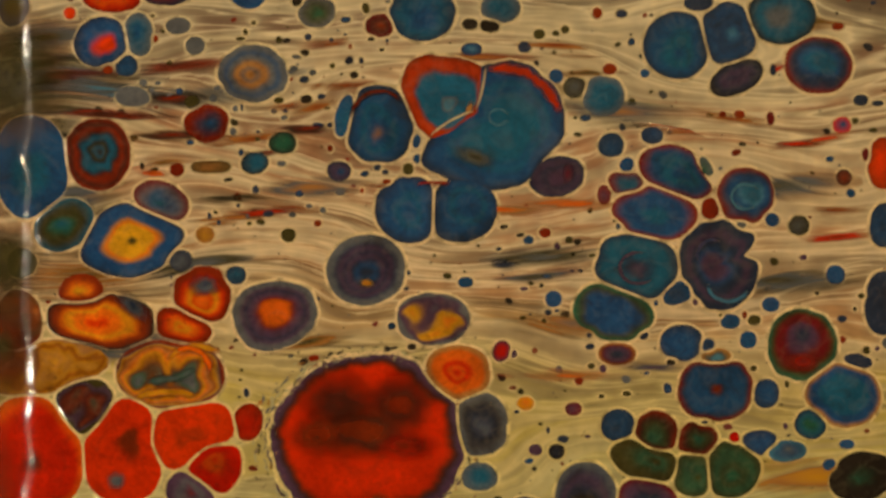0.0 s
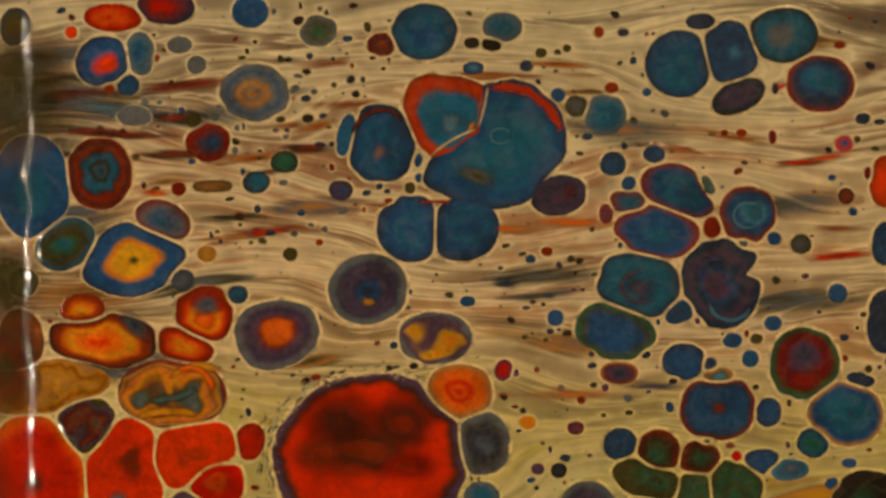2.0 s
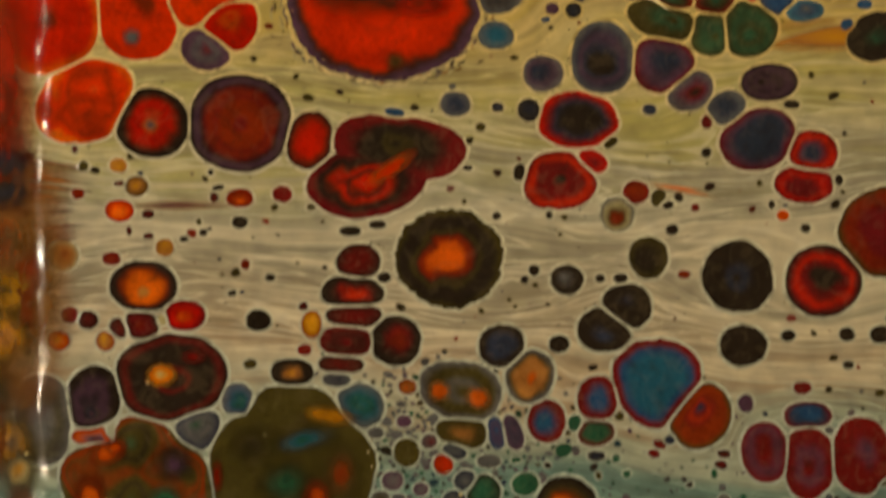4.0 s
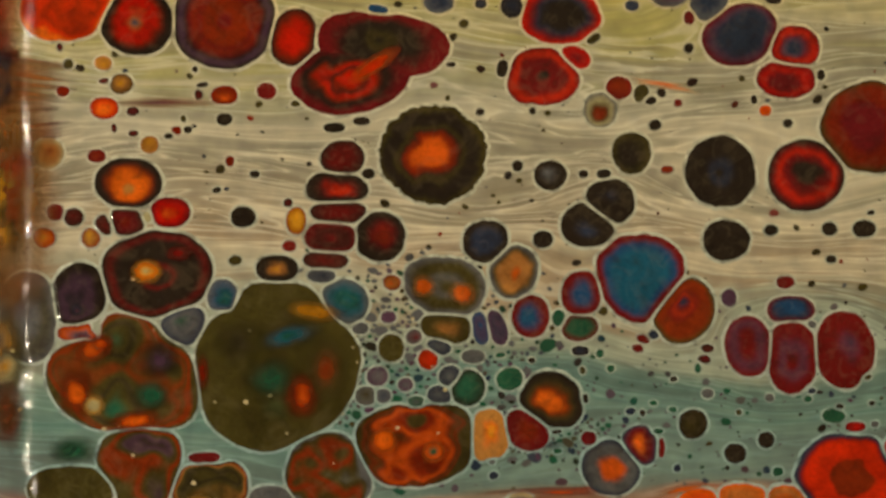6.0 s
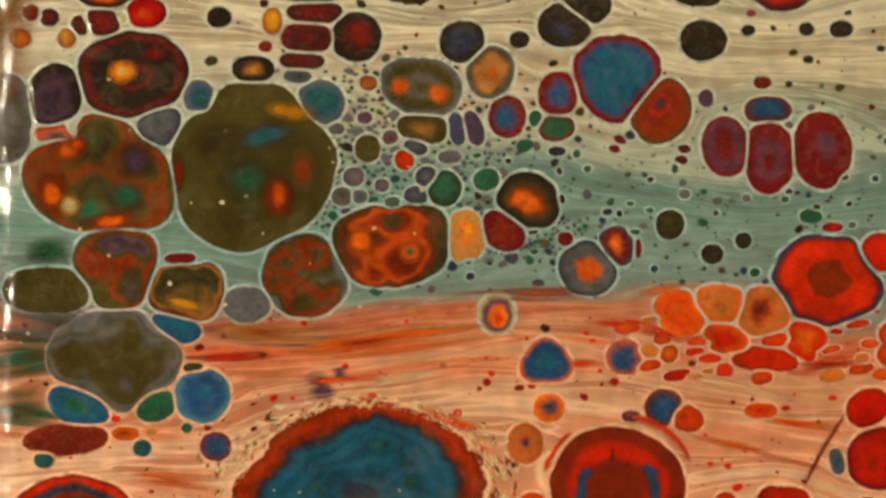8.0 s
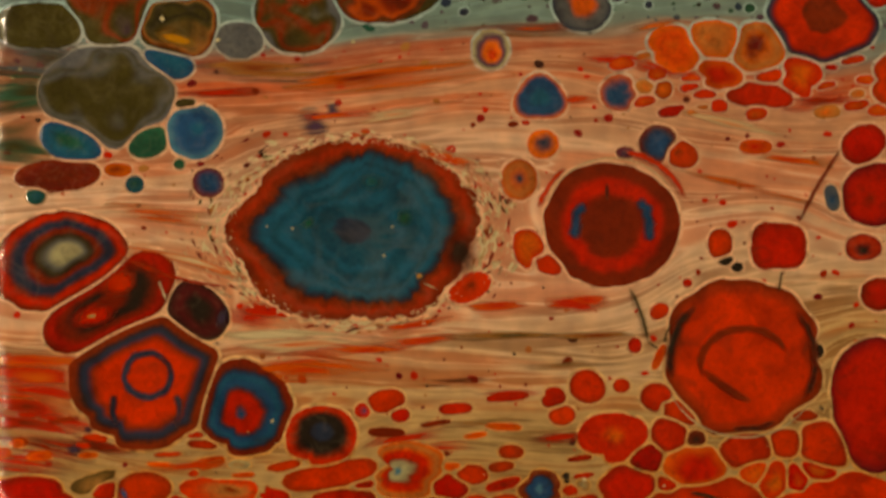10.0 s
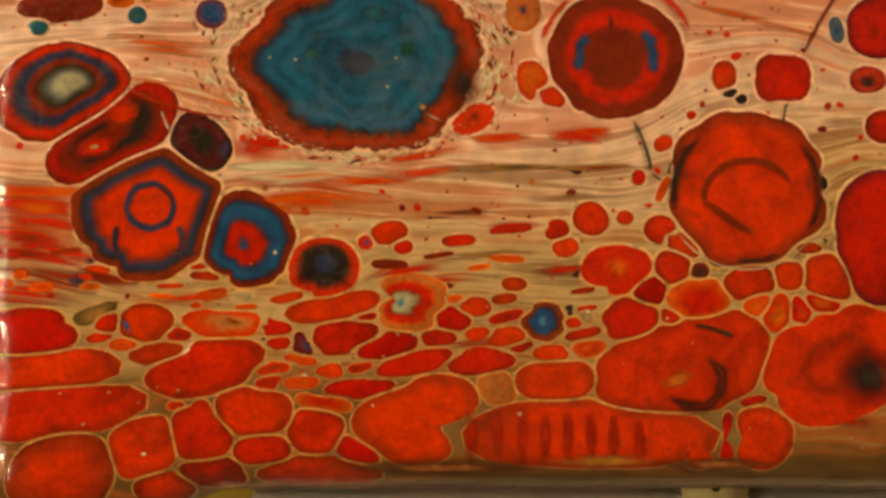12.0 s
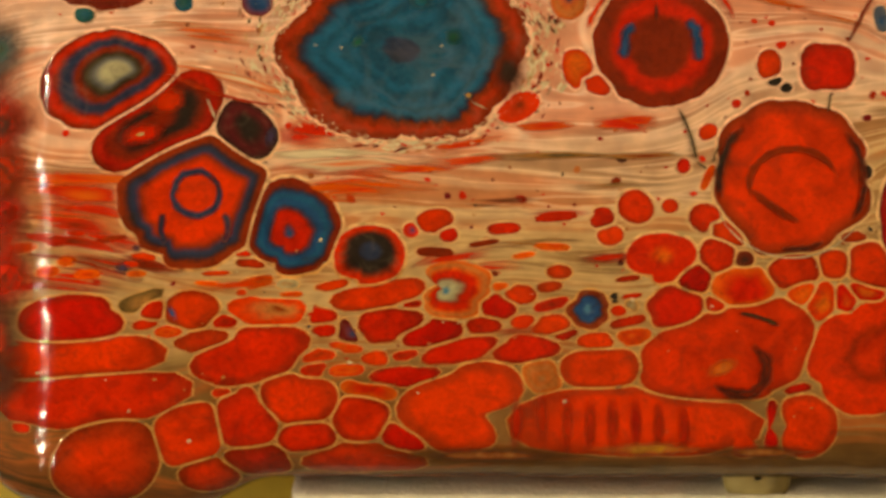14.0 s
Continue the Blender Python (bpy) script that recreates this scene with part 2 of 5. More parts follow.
    edge = ramp(nt, body, [(0.418, (0, 0, 0)), (0.435, (0.7, 0.7, 0.7)), (0.446, (0, 0, 0)), (0.505, (0, 0, 0)), (0.522, (0.95, 0.95, 0.95)), (0.530, (0, 0, 0)), (0.585, (0, 0, 0)), (0.597, (0.8, 0.8, 0.8)), (0.606, (0, 0, 0))], "LINEAR")
    colour = mix(nt, edge, colour, pale)
    skin = node(nt, "ShaderNodeAttribute")
    skin.attribute_name = "skin"
    torn = threads(30, 260, 3, 1.2)
    near = maths(nt, "MULTIPLY", skin.outputs["Fac"], maths(nt, "MINIMUM", maths(nt, "MAXIMUM", maths(nt, "MULTIPLY", maths(nt, "SUBTRACT", torn, 0.36), 4.0), 0.15), 1.0))
    colour = mix(nt, near, colour, mix(nt, 0.45, pale, rich))
    mott = node(nt, "ShaderNodeTexNoise", Scale=160.0, Detail=4.0)
    nt.links.new(geo.outputs["Position"], mott.inputs["Vector"])
    colour = mix(nt, 1.0, colour, ramp(nt, mott.outputs["Fac"], [(0.3, (0.82, 0.82, 0.84)), (0.7, (1.10, 1.08, 1.04))]), "MULTIPLY")
    nt.links.new(colour, bsdf.inputs["Base Color"])
    return m


def rim_paint():
    """The thin pale skin round each cell; takes the tint of the band that it lies in."""
    m, nt, bsdf = nodes_of("pale_cell_rim")
    fine, slow, geo = gloss(nt, bsdf)
    split = node(nt, "ShaderNodeSeparateXYZ")
    nt.links.new(geo.outputs["Position"], split.inputs[0])
    along = maths(nt, "DIVIDE", split.outputs[1], -0.535)
    colour = ramp(nt, along, [(0.0, (0.580, 0.470, 0.300)), (0.2, (0.660, 0.500, 0.300)), (0.27, (0.620, 0.500, 0.220)), (0.38, (0.541, 0.554, 0.493)), (0.52, (0.423, 0.490, 0.493)),
                              (0.60, (0.278, 0.430, 0.508)), (0.67, (0.642, 0.384, 0.281)), (0.76, (0.770, 0.454, 0.316)), (0.84, (0.603, 0.376, 0.173)), (0.88, (0.580, 0.290, 0.080)), (1.0, (0.400, 0.210, 0.050))])
    grain = node(nt, "ShaderNodeTexNoise", Scale=500.0, Detail=3.0)
    nt.links.new(geo.outputs["Position"], grain.inputs["Vector"])
    colour = mix(nt, 1.0, colour, ramp(nt, grain.outputs["Fac"], [(0.3, (1.02, 1.02, 1.02)), (0.7, (1.38, 1.38, 1.38))]), "MULTIPLY")
    nt.links.new(colour, bsdf.inputs["Base Color"])
    worn = node(nt, "ShaderNodeTexNoise", Scale=170.0, Detail=3.0, Distortion=0.8)
    nt.links.new(geo.outputs["Position"], worn.inputs["Vector"])
    nt.links.new(ramp(nt, worn.outputs["Fac"], [(0.32, (0.45, 0.45, 0.45)), (0.50, (1, 1, 1))]), bsdf.inputs["Alpha"])
    return m


def speck_paint(name, stops):
    m, nt, bsdf = nodes_of(name)
    gloss(nt, bsdf)
    geo = node(nt, "ShaderNodeNewGeometry")
    nt.links.new(ramp(nt, geo.outputs["Random Per Island"], stops), bsdf.inputs["Base Color"])
    return m


def plain_paint(name, colour, rough, scale=60.0, spread=0.2, bump=0.2):
    """A matt or satin surface with grain and blotches."""
    m, nt, bsdf = nodes_of(name)
    geo = node(nt, "ShaderNodeNewGeometry")
    a = node(nt, "ShaderNodeTexNoise", Scale=scale, Detail=5.0)
    b = node(nt, "ShaderNodeTexNoise", Scale=scale * 0.08, Detail=3.0)
    for n in (a, b):
        nt.links.new(geo.outputs["Position"], n.inputs["Vector"])
    tone = maths(nt, "ADD", maths(nt, "MULTIPLY", a.outputs["Fac"], 0.5), maths(nt, "MULTIPLY", b.outputs["Fac"], 0.5))
    lo, hi = tuple(c * (1 - spread) for c in colour), tuple(min(1, c * (1 + spread)) for c in colour)
    nt.links.new(ramp(nt, tone, [(0.35, lo), (0.65, hi)]), bsdf.inputs["Base Color"])
    bsdf.inputs["Roughness"].default_value = rough
    bp = node(nt, "ShaderNodeBump", Strength=bump, Distance=0.002)
    nt.links.new(a.outputs["Fac"], bp.inputs["Height"])
    nt.links.new(bp.outputs[0], bsdf.inputs["Normal"])
    return m


GROUND_COAT = ground_paint()
RIM = rim_paint()
WALL = plain_paint("wall_plaster", (0.62, 0.56, 0.46), 0.9, 25.0, 0.05)
CEIL = plain_paint("ceiling_plaster", (0.66, 0.62, 0.54), 0.95, 25.0, 0.04)
FLOOR = plain_paint("floor_boards", (0.22, 0.13, 0.07), 0.5, 30.0, 0.25)
WOOD = plain_paint("table_wood", (0.30, 0.18, 0.09), 0.45, 40.0, 0.25)
CLOTH = plain_paint("white_cotton", (0.84, 0.79, 0.68), 0.95, 900.0, 0.10, 0.6)
SHEET = plain_paint("yellow_plastic", (0.50, 0.36, 0.02), 0.5, 60.0, 0.15)
CUP = plain_paint("cup_paper", (0.62, 0.58, 0.40), 0.6, 200.0, 0.10)
BULB, bulb_nodes, bulb_bsdf = nodes_of("lit_bulb")
bulb_bsdf.inputs["Emission Color"].default_value = (1.0, 0.84, 0.60, 1)
bulb_bsdf.inputs["Emission Strength"].default_value = 520.0
METAL = plain_paint("lamp_enamel", (0.70, 0.68, 0.62), 0.4, 80.0, 0.05)
DRIP = plain_paint("drip_paint", (0.34, 0.28, 0.12), 0.25, 120.0, 0.35, 0.1)


# ---- mesh helpers ----
def part(name, bm, material, parent=None, label="", at=(0, 0, 0), smooth=True):
    me = bpy.data.meshes.new(name)
    bm.to_mesh(me)
    bm.free()
    for p in me.polygons:
        p.use_smooth = smooth
    me.materials.append(material)
    ob = new(name, me)
    ob.location = at
    if parent:
        ob.parent = parent
    return tagged(ob, label)


def box(bm, x0, y0, z0, x1, y1, z1, bevel=0.0):
    m = Matrix.LocRotScale(((x0 + x1) / 2, (y0 + y1) / 2, (z0 + z1) / 2), None, (x1 - x0, y1 - y0, z1 - z0))
    made = bmesh.ops.create_cube(bm, size=1, matrix=m)
    if bevel:
        edges = {e for v in made["verts"] for e in v.link_edges}
        bmesh.ops.bevel(bm, geom=list(edges), offset=bevel, segments=3, affect="EDGES", profile=0.5)
    return bm


def lathe(bm, profile, n=32, at=(0, 0, 0)):
    rings = [[bm.verts.new((at[0] + r * math.cos(2 * math.pi * k / n), at[1] + r * math.sin(2 * math.pi * k / n), at[2] + z)) for k in range(n)] for r, z in profile]
    for a, b in zip(rings, rings[1:]):
        for k in range(n):
            bm.faces.new((a[k], a[(k + 1) % n], b[(k + 1) % n], b[k]))
    return bm


# ---- the room, closed round the table ----
def slab(name, x0, y0, z0, x1, y1, z1, material, label):
    return tagged(part(name, box(bmesh.new(), x0, y0, z0, x1, y1, z1), material, None, label, smooth=False), kind="structure")


slab("floor", -2.0, -2.4, -0.10, 2.3, 2.0, 0.0, FLOOR, "brown floor of the room under the table")
slab("ceiling", -2.0, -2.4, 2.45, 2.3, 2.0, 2.55, CEIL, "plain pale ceiling over the table")
slab("wall_north", -2.0, 2.0, 0, 2.3, 2.1, 2.45, WALL, "plain warm white wall")
slab("wall_south", -2.0, -2.5, 0, 2.3, -2.4, 2.45, WALL, "plain warm white wall")
slab("wall_west", -2.1, -2.5, 0, -2.0, 2.1, 2.45, WALL, "plain warm white wall")
slab("wall_east", 2.3, -2.5, 0, 2.4, 2.1, 2.45, WALL, "plain warm white wall")

table = tagged(new("table"), "plain brown wooden table under a white cloth", "table")
part("tabletop", box(bmesh.new(), -0.35, -0.95, 0.685, 0.70, 0.35, 0.715, 0.004), WOOD, table)
for x in (-0.29, 0.64):
    for y in (-0.89, 0.29):
        part("leg", box(bmesh.new(), x - 0.03, y - 0.03, 0.0, x + 0.03, y + 0.03, 0.685, 0.004), WOOD, table)

# ---- the canvas and its shape ----
X0, X1, Y0, Y1 = -17.5 * MM, 342 * MM, 30 * MM, -534.8 * MM   # outer edges of the face
RX, RY, RZ = 31 * MM, 18 * MM, 17 * MM                  # how far the face rolls over at the sides, at top and bottom, and down


def low(x):
    """The lower edge; paint has run together and bulges at its left corner."""
    u = max(0.0, min(1.0, (0.080 - x) / 0.030))
    return Y1 - 0.011 * u * u * (3 - 2 * u) + 0.0007 * noise.noise((x * 30, 2.0, 0.0))


def face(x, y):
    """Height of the painted face: flat, and rolled over at its edges."""
    dx = max(0.0, X0 + RX - x, x - (X1 - RX)) / RX
    dy = max(0.0, low(x) + RY - y, y - (Y0 - RY)) / RY
    d = min(0.9995, math.hypot(dx, dy))
    return -RZ * (1 - math.sqrt(1 - d * d)) + 0.0001 * noise.noise((x * 55, y * 55, 3.0)) + min(1.0, d * 4) * (0.00030 * noise.noise((x * 70, y * 75, 6.0)) + 0.00016 * noise.noise((x * 150, y * 190, 2.0)))


CELLS = []
SHAPES = {}
LOOSE = ("flat", "over", "inlay")


def cell(x, y, rx, ry, turn, spec, how="", **shape):
    """Plans one pool of paint: its middle and half sizes in mm, its turn in degrees, its colours from the middle outwards.
    shape: lobes (how many, how far, where), bites (where, how wide, how deep), heart (where the rings start),
    halo (the pale skin in mm), jag (how torn the edge is), free (not pressed by others)."""
    if shape:
        SHAPES[len(CELLS)] = shape
    CELLS.append((x * MM, y * MM, rx * MM, ry * MM, radians(turn), spec, how))


cell(134.6, -4.0, 10.4, 8.3, -0, "BBTN")
cell(159.5, -2.7, 6.3, 4.7, -0, "TTS")
cell(121.0, -8.1, 4.3, 3.6, -0, "WKM")
cell(149.8, -7.6, 2.5, 1.8, -0, "K")
cell(156.2, -7.9, 3.2, 2.3, -0, "K")
cell(150.3, -15.7, 3.6, 2.2, -0, "LBN")
cell(79.2, 2.5, 5.8, 5.0, -0, "BB")
cell(32.4, -13.5, 8.1, 7.6, -0, "RRRBBBN")
cell(44.1, -10.8, 4.3, 6.5, -0, "BTS")
cell(40.0, -20.7, 3.6, 3.2, -0, "BBN")
cell(34.2, -21.6, 1.8, 1.8, -0, "W")
cell(22.1, -4.0, 2.0, 2.0, -0, "R")
cell(35.6, 0.7, 9.9, 4.3, -0, "RORW")
cell(52.2, 4.0, 9.4, 5.4, -0, "RWN")
cell(3.6, -1.8, 5.4, 6.3, -0, "DDN")
cell(62.1, -14.4, 3.2, 2.9, -0, "S")
cell(56.7, -8.1, 4.3, 2.7, -0, "S")
cell(100.8, -3.6, 5.4, 4.7, -0, "GDS")
cell(80.6, -23.4, 10.4, 8.3, 0, "ASAASSBSS", "calm", heart=(-0.1, -0.05))
cell(65.7, -39.2, 6.5, 5.8, -0, "BNWW")
cell(61.2, -32.4, 2.5, 2.2, -0, "D")
cell(31.0, -49.0, 10.2, 11.2, 0, "KTDKTTKWWKW", heart=(0.1, 0.0))
cell(9.0, -53.1, 12.2, 15.8, -0, "TTTBBB")
cell(20.2, -71.5, 9.7, 7.6, 25, "TGDDT")
cell(51.3, -63.9, 9.0, 5.9, -20, "GBSM")
cell(41.4, -76.5, 14.8, 10.6, 8, "DYYYYYYOABBBBBN", "calm", bites=((8, 22, -0.08), (188, 22, -0.08)), heart=(0.05, 0.0))
cell(65.2, -74.7, 3.1, 2.7, -0, "YA")
cell(91.8, -74.9, 2.5, 2.2, -0, "D")
cell(81.0, -51.8, 4.3, 3.6, -0, "TTK")
cell(90.0, -45.5, 4.5, 3.6, -0, "GGK")
cell(108.0, -54.5, 4.0, 3.2, -0, "BPN")
cell(56.3, -54.0, 2.3, 2.2, -0, "W")
cell(67.0, -53.1, 7.6, 2.0, -0, "AD")
cell(42.3, -30.6, 5.4, 3.2, -0, "S")
cell(6.3, -83.7, 5.4, 4.7, -0, "WGD")
cell(57.6, -83.2, 3.6, 3.4, -0, "SN")
cell(75.1, -87.7, 3.2, 2.9, -0, "TN")
cell(25.7, -92.7, 7.2, 5.4, -0, "YOWW")
cell(32.4, -102.2, 16.6, 8.2, -4, "RROOOYOWWK", "calm", heart=(-0.12, -0.1))
cell(42.3, -97.6, 7.4, 3.8, -42, "NSNW", "inlay")
cell(64.3, -93.8, 8.6, 8.8, 0, "OORYORWW", "calm", lobes=((4, 0.05, 45),), heart=(0.0, -0.3))
cell(65.1, -91.0, 5.4, 3.9, 0, "NSNK", "inlay")
cell(58.0, -103.9, 8.6, 5.4, -15, "OYOORWW", "calm")
cell(87.3, -100.4, 13.7, 10.8, 15, "OOOOWPPNPSS", "calm", lobes=((3, 0.05, 20),), heart=(0.05, 0.08))
cell(116.6, -86.0, 12.4, 11.0, 0, "NNBNPNPNSS", "calm")
cell(116.8, -90.2, 3.0, 1.7, -5, "AYD", "inlay")
cell(137.9, -101.7, 11.5, 7.6, -0, "OYYPPS", "mottled")
cell(145.8, -118.8, 9.9, 8.1, 0, "RRORROOOOAA", "calm")
cell(159.8, -112.0, 2.9, 3.4, -25, "RRN")
cell(167.4, -128.7, 2.7, 2.2, -0, "OY")
cell(5.4, -102.6, 7.6, 9.9, -0, "AWDW", "mottled")
cell(13.5, -117.0, 20.2, 7.9, 8, "YAYWYA", "mottled")
cell(54.0, -119.2, 16.6, 10.4, -4, "SGWYOAWYNW", "mottled")
cell(9.8, -145.0, 17.0, 18.5, 0, "WRRRRRRO")
cell(26.6, -130.0, 9.7, 9.7, -0, "DGWKPD", "mottled")
cell(38.7, -143.2, 13.0, 15.8, 0, "WWRRRRRR")
cell(60.3, -139.0, 15.4, 9.8, 10, "RWRRRRR")
cell(67.4, -147.5, 8.8, 10.0, 0, "RORRR")
cell(78.8, -134.6, 4.7, 5.9, -10, "RRW")
cell(60.7, -156.6, 7.6, 6.5, -0, "WPSPP")
cell(36.9, -153.0, 4.0, 3.6, -0, "SSW", "over")
cell(117.9, -140.0, 29.6, 25.2, 0, "WRRRRRRRRRRRRRRRRRWKP", "ragged", bites=((8, 14, 0.07),), jag=0.35, halo=1.4)
cell(153.0, -135.4, 8.3, 9.4, -0, "SNKS", "ragged")
cell(152.6, -152.1, 5.8, 4.7, -0, "TTS", "ragged")
cell(141.6, -30.2, 13.0, 12.8, 0, "LSTTTTTTTTTWFFFW", "calm", lobes=((3, 0.10, -98),), heart=(0.12, -0.24))
cell(159.9, -40.4, 20.4, 20.4, 0, "TTTTTTTBTBBBN", "calm", bites=((152, 22, 0.46), (203, 18, -0.30), (-38, 24, 0.17)), heart=(0.15, 0.0), free=True)
cell(151.0, -50.0, 8.0, 3.6, -18, "DSDT", "over")
cell(121.0, -39.6, 10.8, 11.9, -0, "ABBTBBN")
cell(110.2, -36.9, 3.2, 6.8, -15, "TB")
cell(149.6, -34.4, 1.3, 3.0, -28, "AAD", "inlay")
cell(177.3, -56.3, 9.0, 6.5, 15, "PPNPN")
cell(181.1, -55.4, 2.5, 4.3, -10, "MP", "over")
cell(132.7, -45.0, 1.3, 2.3, -10, "B")
cell(130.0, -66.6, 9.7, 10.1, -0, "BBTBBN")
cell(147.2, -67.0, 10.8, 10.1, -0, "BBTBBN")
cell(192.2, -30.6, 6.1, 6.1, -0, "TTTS")
cell(183.2, -27.9, 3.6, 3.2, -0, "SD")
cell(177.3, -24.3, 2.3, 2.2, -0, "B")
cell(205.6, -23.4, 1.6, 1.4, -0, "B")
cell(194.4, -22.0, 2.2, 1.8, -0, "W")
cell(194.8, -46.3, 4.1, 4.0, -0, "BN")
cell(207.9, -43.2, 3.6, 2.7, -0, "BN")
cell(222.8, -0.9, 5.0, 2.5, -0, "N")
cell(216.0, -14.4, 10.8, 10.4, -25, "BTTBBN")
cell(231.8, -10.8, 9.0, 9.4, -0, "LBNBN")
cell(249.1, -5.4, 10.8, 8.3, -0, "SSTTK")
cell(234.9, -24.8, 9.0, 5.0, 25, "NPNK")
cell(261.0, -20.9, 10.3, 9.0, -0, "NTTBNNW")
cell(248.0, -21.6, 4.7, 2.0, 35, "RW", "flat")
cell(215.6, -55.4, 12.2, 7.9, -22, "BBTTBBW")
cell(208.8, -67.0, 13.3, 8.6, -8, "TTBBBBW")
cell(200.2, -59.0, 6.1, 4.0, -10, "TTW")
cell(199.8, -52.6, 2.2, 2.5, -30, "B")
cell(224.6, -54.0, 2.5, 4.7, 25, "GS")
cell(237.6, -62.6, 8.6, 8.1, -0, "TTLBBNW")
cell(226.4, -66.6, 2.7, 3.2, -0, "W")
cell(246.2, -70.2, 2.2, 2.2, -0, "B")
cell(236.3, -71.6, 1.6, 1.3, -0, "S")
cell(254.7, -72.0, 3.4, 3.2, -0, "SD")
cell(192.6, -62.1, 2.2, 3.1, -0, "PW")
cell(203.4, -85.5, 13.0, 10.1, -10, "NPNTTTN")
cell(229.0, -84.1, 12.2, 13.3, 0, "NPPBNNPNN", "calm", bites=((17, 10, 0.36), (60, 25, -0.05)), heart=(-0.2, -0.1))
cell(195.8, -99.4, 11.9, 9.0, -12, "BBBBBDG")
cell(216.0, -93.2, 5.0, 3.6, 20, "NB")
cell(266.4, -87.7, 3.1, 3.1, -0, "B")
cell(245.7, -97.2, 2.9, 2.5, -0, "B")
cell(232.7, -102.6, 3.1, 2.3, -0, "B")
cell(240.3, -102.1, 2.2, 1.6, -0, "D")
cell(217.4, -109.4, 6.5, 5.4, -0, "BBBN")
cell(196.6, -113.0, 5.8, 3.4, 0, "NNPPMA", "calm")
cell(238.5, -108.5, 2.7, 2.9, -0, "B")
cell(225.4, -110.3, 2.3, 2.2, -0, "NB")
cell(228.2, -123.8, 11.5, 9.9, 0, "WNBBBBBBBNW", "calm")
cell(228.2, -114.5, 5.0, 3.1, -0, "LLDA")
cell(244.3, -125.6, 4.0, 4.5, -0, "BBN")
cell(255.6, -110.2, 10.4, 10.8, 0, "NNPPMMMDG", "calm", heart=(0.0, 0.3))
cell(255.6, -115.5, 7.0, 4.0, 0, "MFM", "over")
cell(268.6, -126.0, 11.3, 9.6, -10, "TTTTTTTBBBA", "calm")
cell(258.3, -135.4, 4.9, 4.7, -30, "GGTN")
cell(273.6, -115.2, 4.7, 2.2, -10, "NN")
cell(197.1, -135.9, 5.4, 5.0, -0, "NBN")
cell(242.1, -141.3, 5.8, 3.6, -0, "BBN")
cell(250.6, -144.0, 6.5, 3.4, -0, "SBL")
cell(234.0, -140.0, 1.6, 2.2, -0, "R")
cell(208.8, -139.0, 7.2, 7.2, -0, "GGDKW")
cell(222.3, -141.3, 6.5, 6.1, -0, "GDKW")
cell(206.1, -146.2, 11.2, 6.5, -20, "DGDD")
cell(232.2, -149.4, 9.4, 8.6, -0, "GDGD")
cell(221.4, -150.3, 7.2, 7.6, -0, "DGD")
cell(274.5, -152.1, 10.4, 7.6, 10, "GKKK")
cell(177.3, -144.0, 2.7, 2.5, -0, "NK")
cell(170.6, -143.5, 2.2, 1.8, -0, "P")
cell(182.7, -130.5, 2.7, 2.2, -0, "PM")
cell(176.4, -95.4, 2.5, 2.5, -0, "B")
cell(148.3, -90.0, 2.5, 1.8, -0, "B")
cell(161.1, -84.6, 5.4, 2.0, -5, "NN", "flat")
cell(269.1, -56.7, 2.5, 2.7, -0, "WK")
cell(268.6, -40.0, 2.9, 2.7, -0, "BR")
cell(274.5, -32.0, 2.3, 1.8, -0, "N")
cell(281.7, -52.2, 5.0, 8.3, -0, "RRW")
cell(282.6, -72.0, 5.4, 7.2, -0, "NBN")
cell(283.0, -97.2, 7.2, 9.9, -0, "KNN")
cell(276.3, -49.5, 1.4, 2.3, -0, "M")
cell(271.3, -61.7, 1.4, 1.4, -0, "B")
cell(245.7, -37.8, 1.3, 2.3, -0, "M")
cell(235.8, -36.5, 1.8, 1.4, -0, "W")
cell(173.7, -74.2, 2.0, 1.6, -0, "W")
cell(168.5, -76.5, 1.6, 1.4, -0, "B")
cell(205.2, -107.1, 1.6, 1.3, 20, "N")
cell(270.0, -141.8, 2.5, 1.6, -0, "B")
cell(264.6, -148.5, 2.5, 2.0, -0, "B")
cell(90.0, -34.2, 14.4, 1.8, 10, "WA", "flat")
cell(100.8, -40.5, 19.8, 2.2, 6, "WKW", "flat")
cell(86.4, -67.5, 27.0, 2.0, 5, "RWA", "flat")
cell(153.0, -18.0, 41.4, 2.2, -0, "AWA", "flat")
cell(84.6, -48.6, 16.2, 1.3, 5, "WK", "flat")
cell(36.0, -29.7, 23.4, 3.6, -0, "LSS", "flat")
cell(45.0, -36.9, 23.4, 1.4, -0, "WK", "flat")
cell(100.8, -108.9, 21.6, 2.5, 16, "DAD", "flat")
cell(180.0, -119.7, 27.0, 2.3, -2, "OAO", "flat")
cell(172.8, -81.9, 21.6, 3.2, 4, "SDS", "flat")
cell(234.0, -37.8, 41.4, 1.8, -8, "WAA", "flat")
cell(266.4, -67.5, 14.4, 1.8, -0, "WA", "flat")
cell(111.6, -27.0, 34.2, 1.8, 4, "WA", "flat")
cell(180.0, -64.8, 23.4, 2.2, -3, "OA", "flat")
cell(264.6, -44.1, 14.4, 1.6, 10, "RA", "flat")
cell(21.6, -23.4, 21.6, 1.8, -0, "KW", "flat")
cell(22.3, -173.7, 15.1, 11.9, 25, "ARRWRRO", "mottled")
cell(43.2, -180.3, 11.5, 10.4, -0, "BARRRWKK")
cell(71.4, -180.3, 15.5, 14.8, 0, "MWWWWWMWMKPK", "calm")
cell(93.4, -185.7, 6.8, 9.0, -12, "RRRWK")
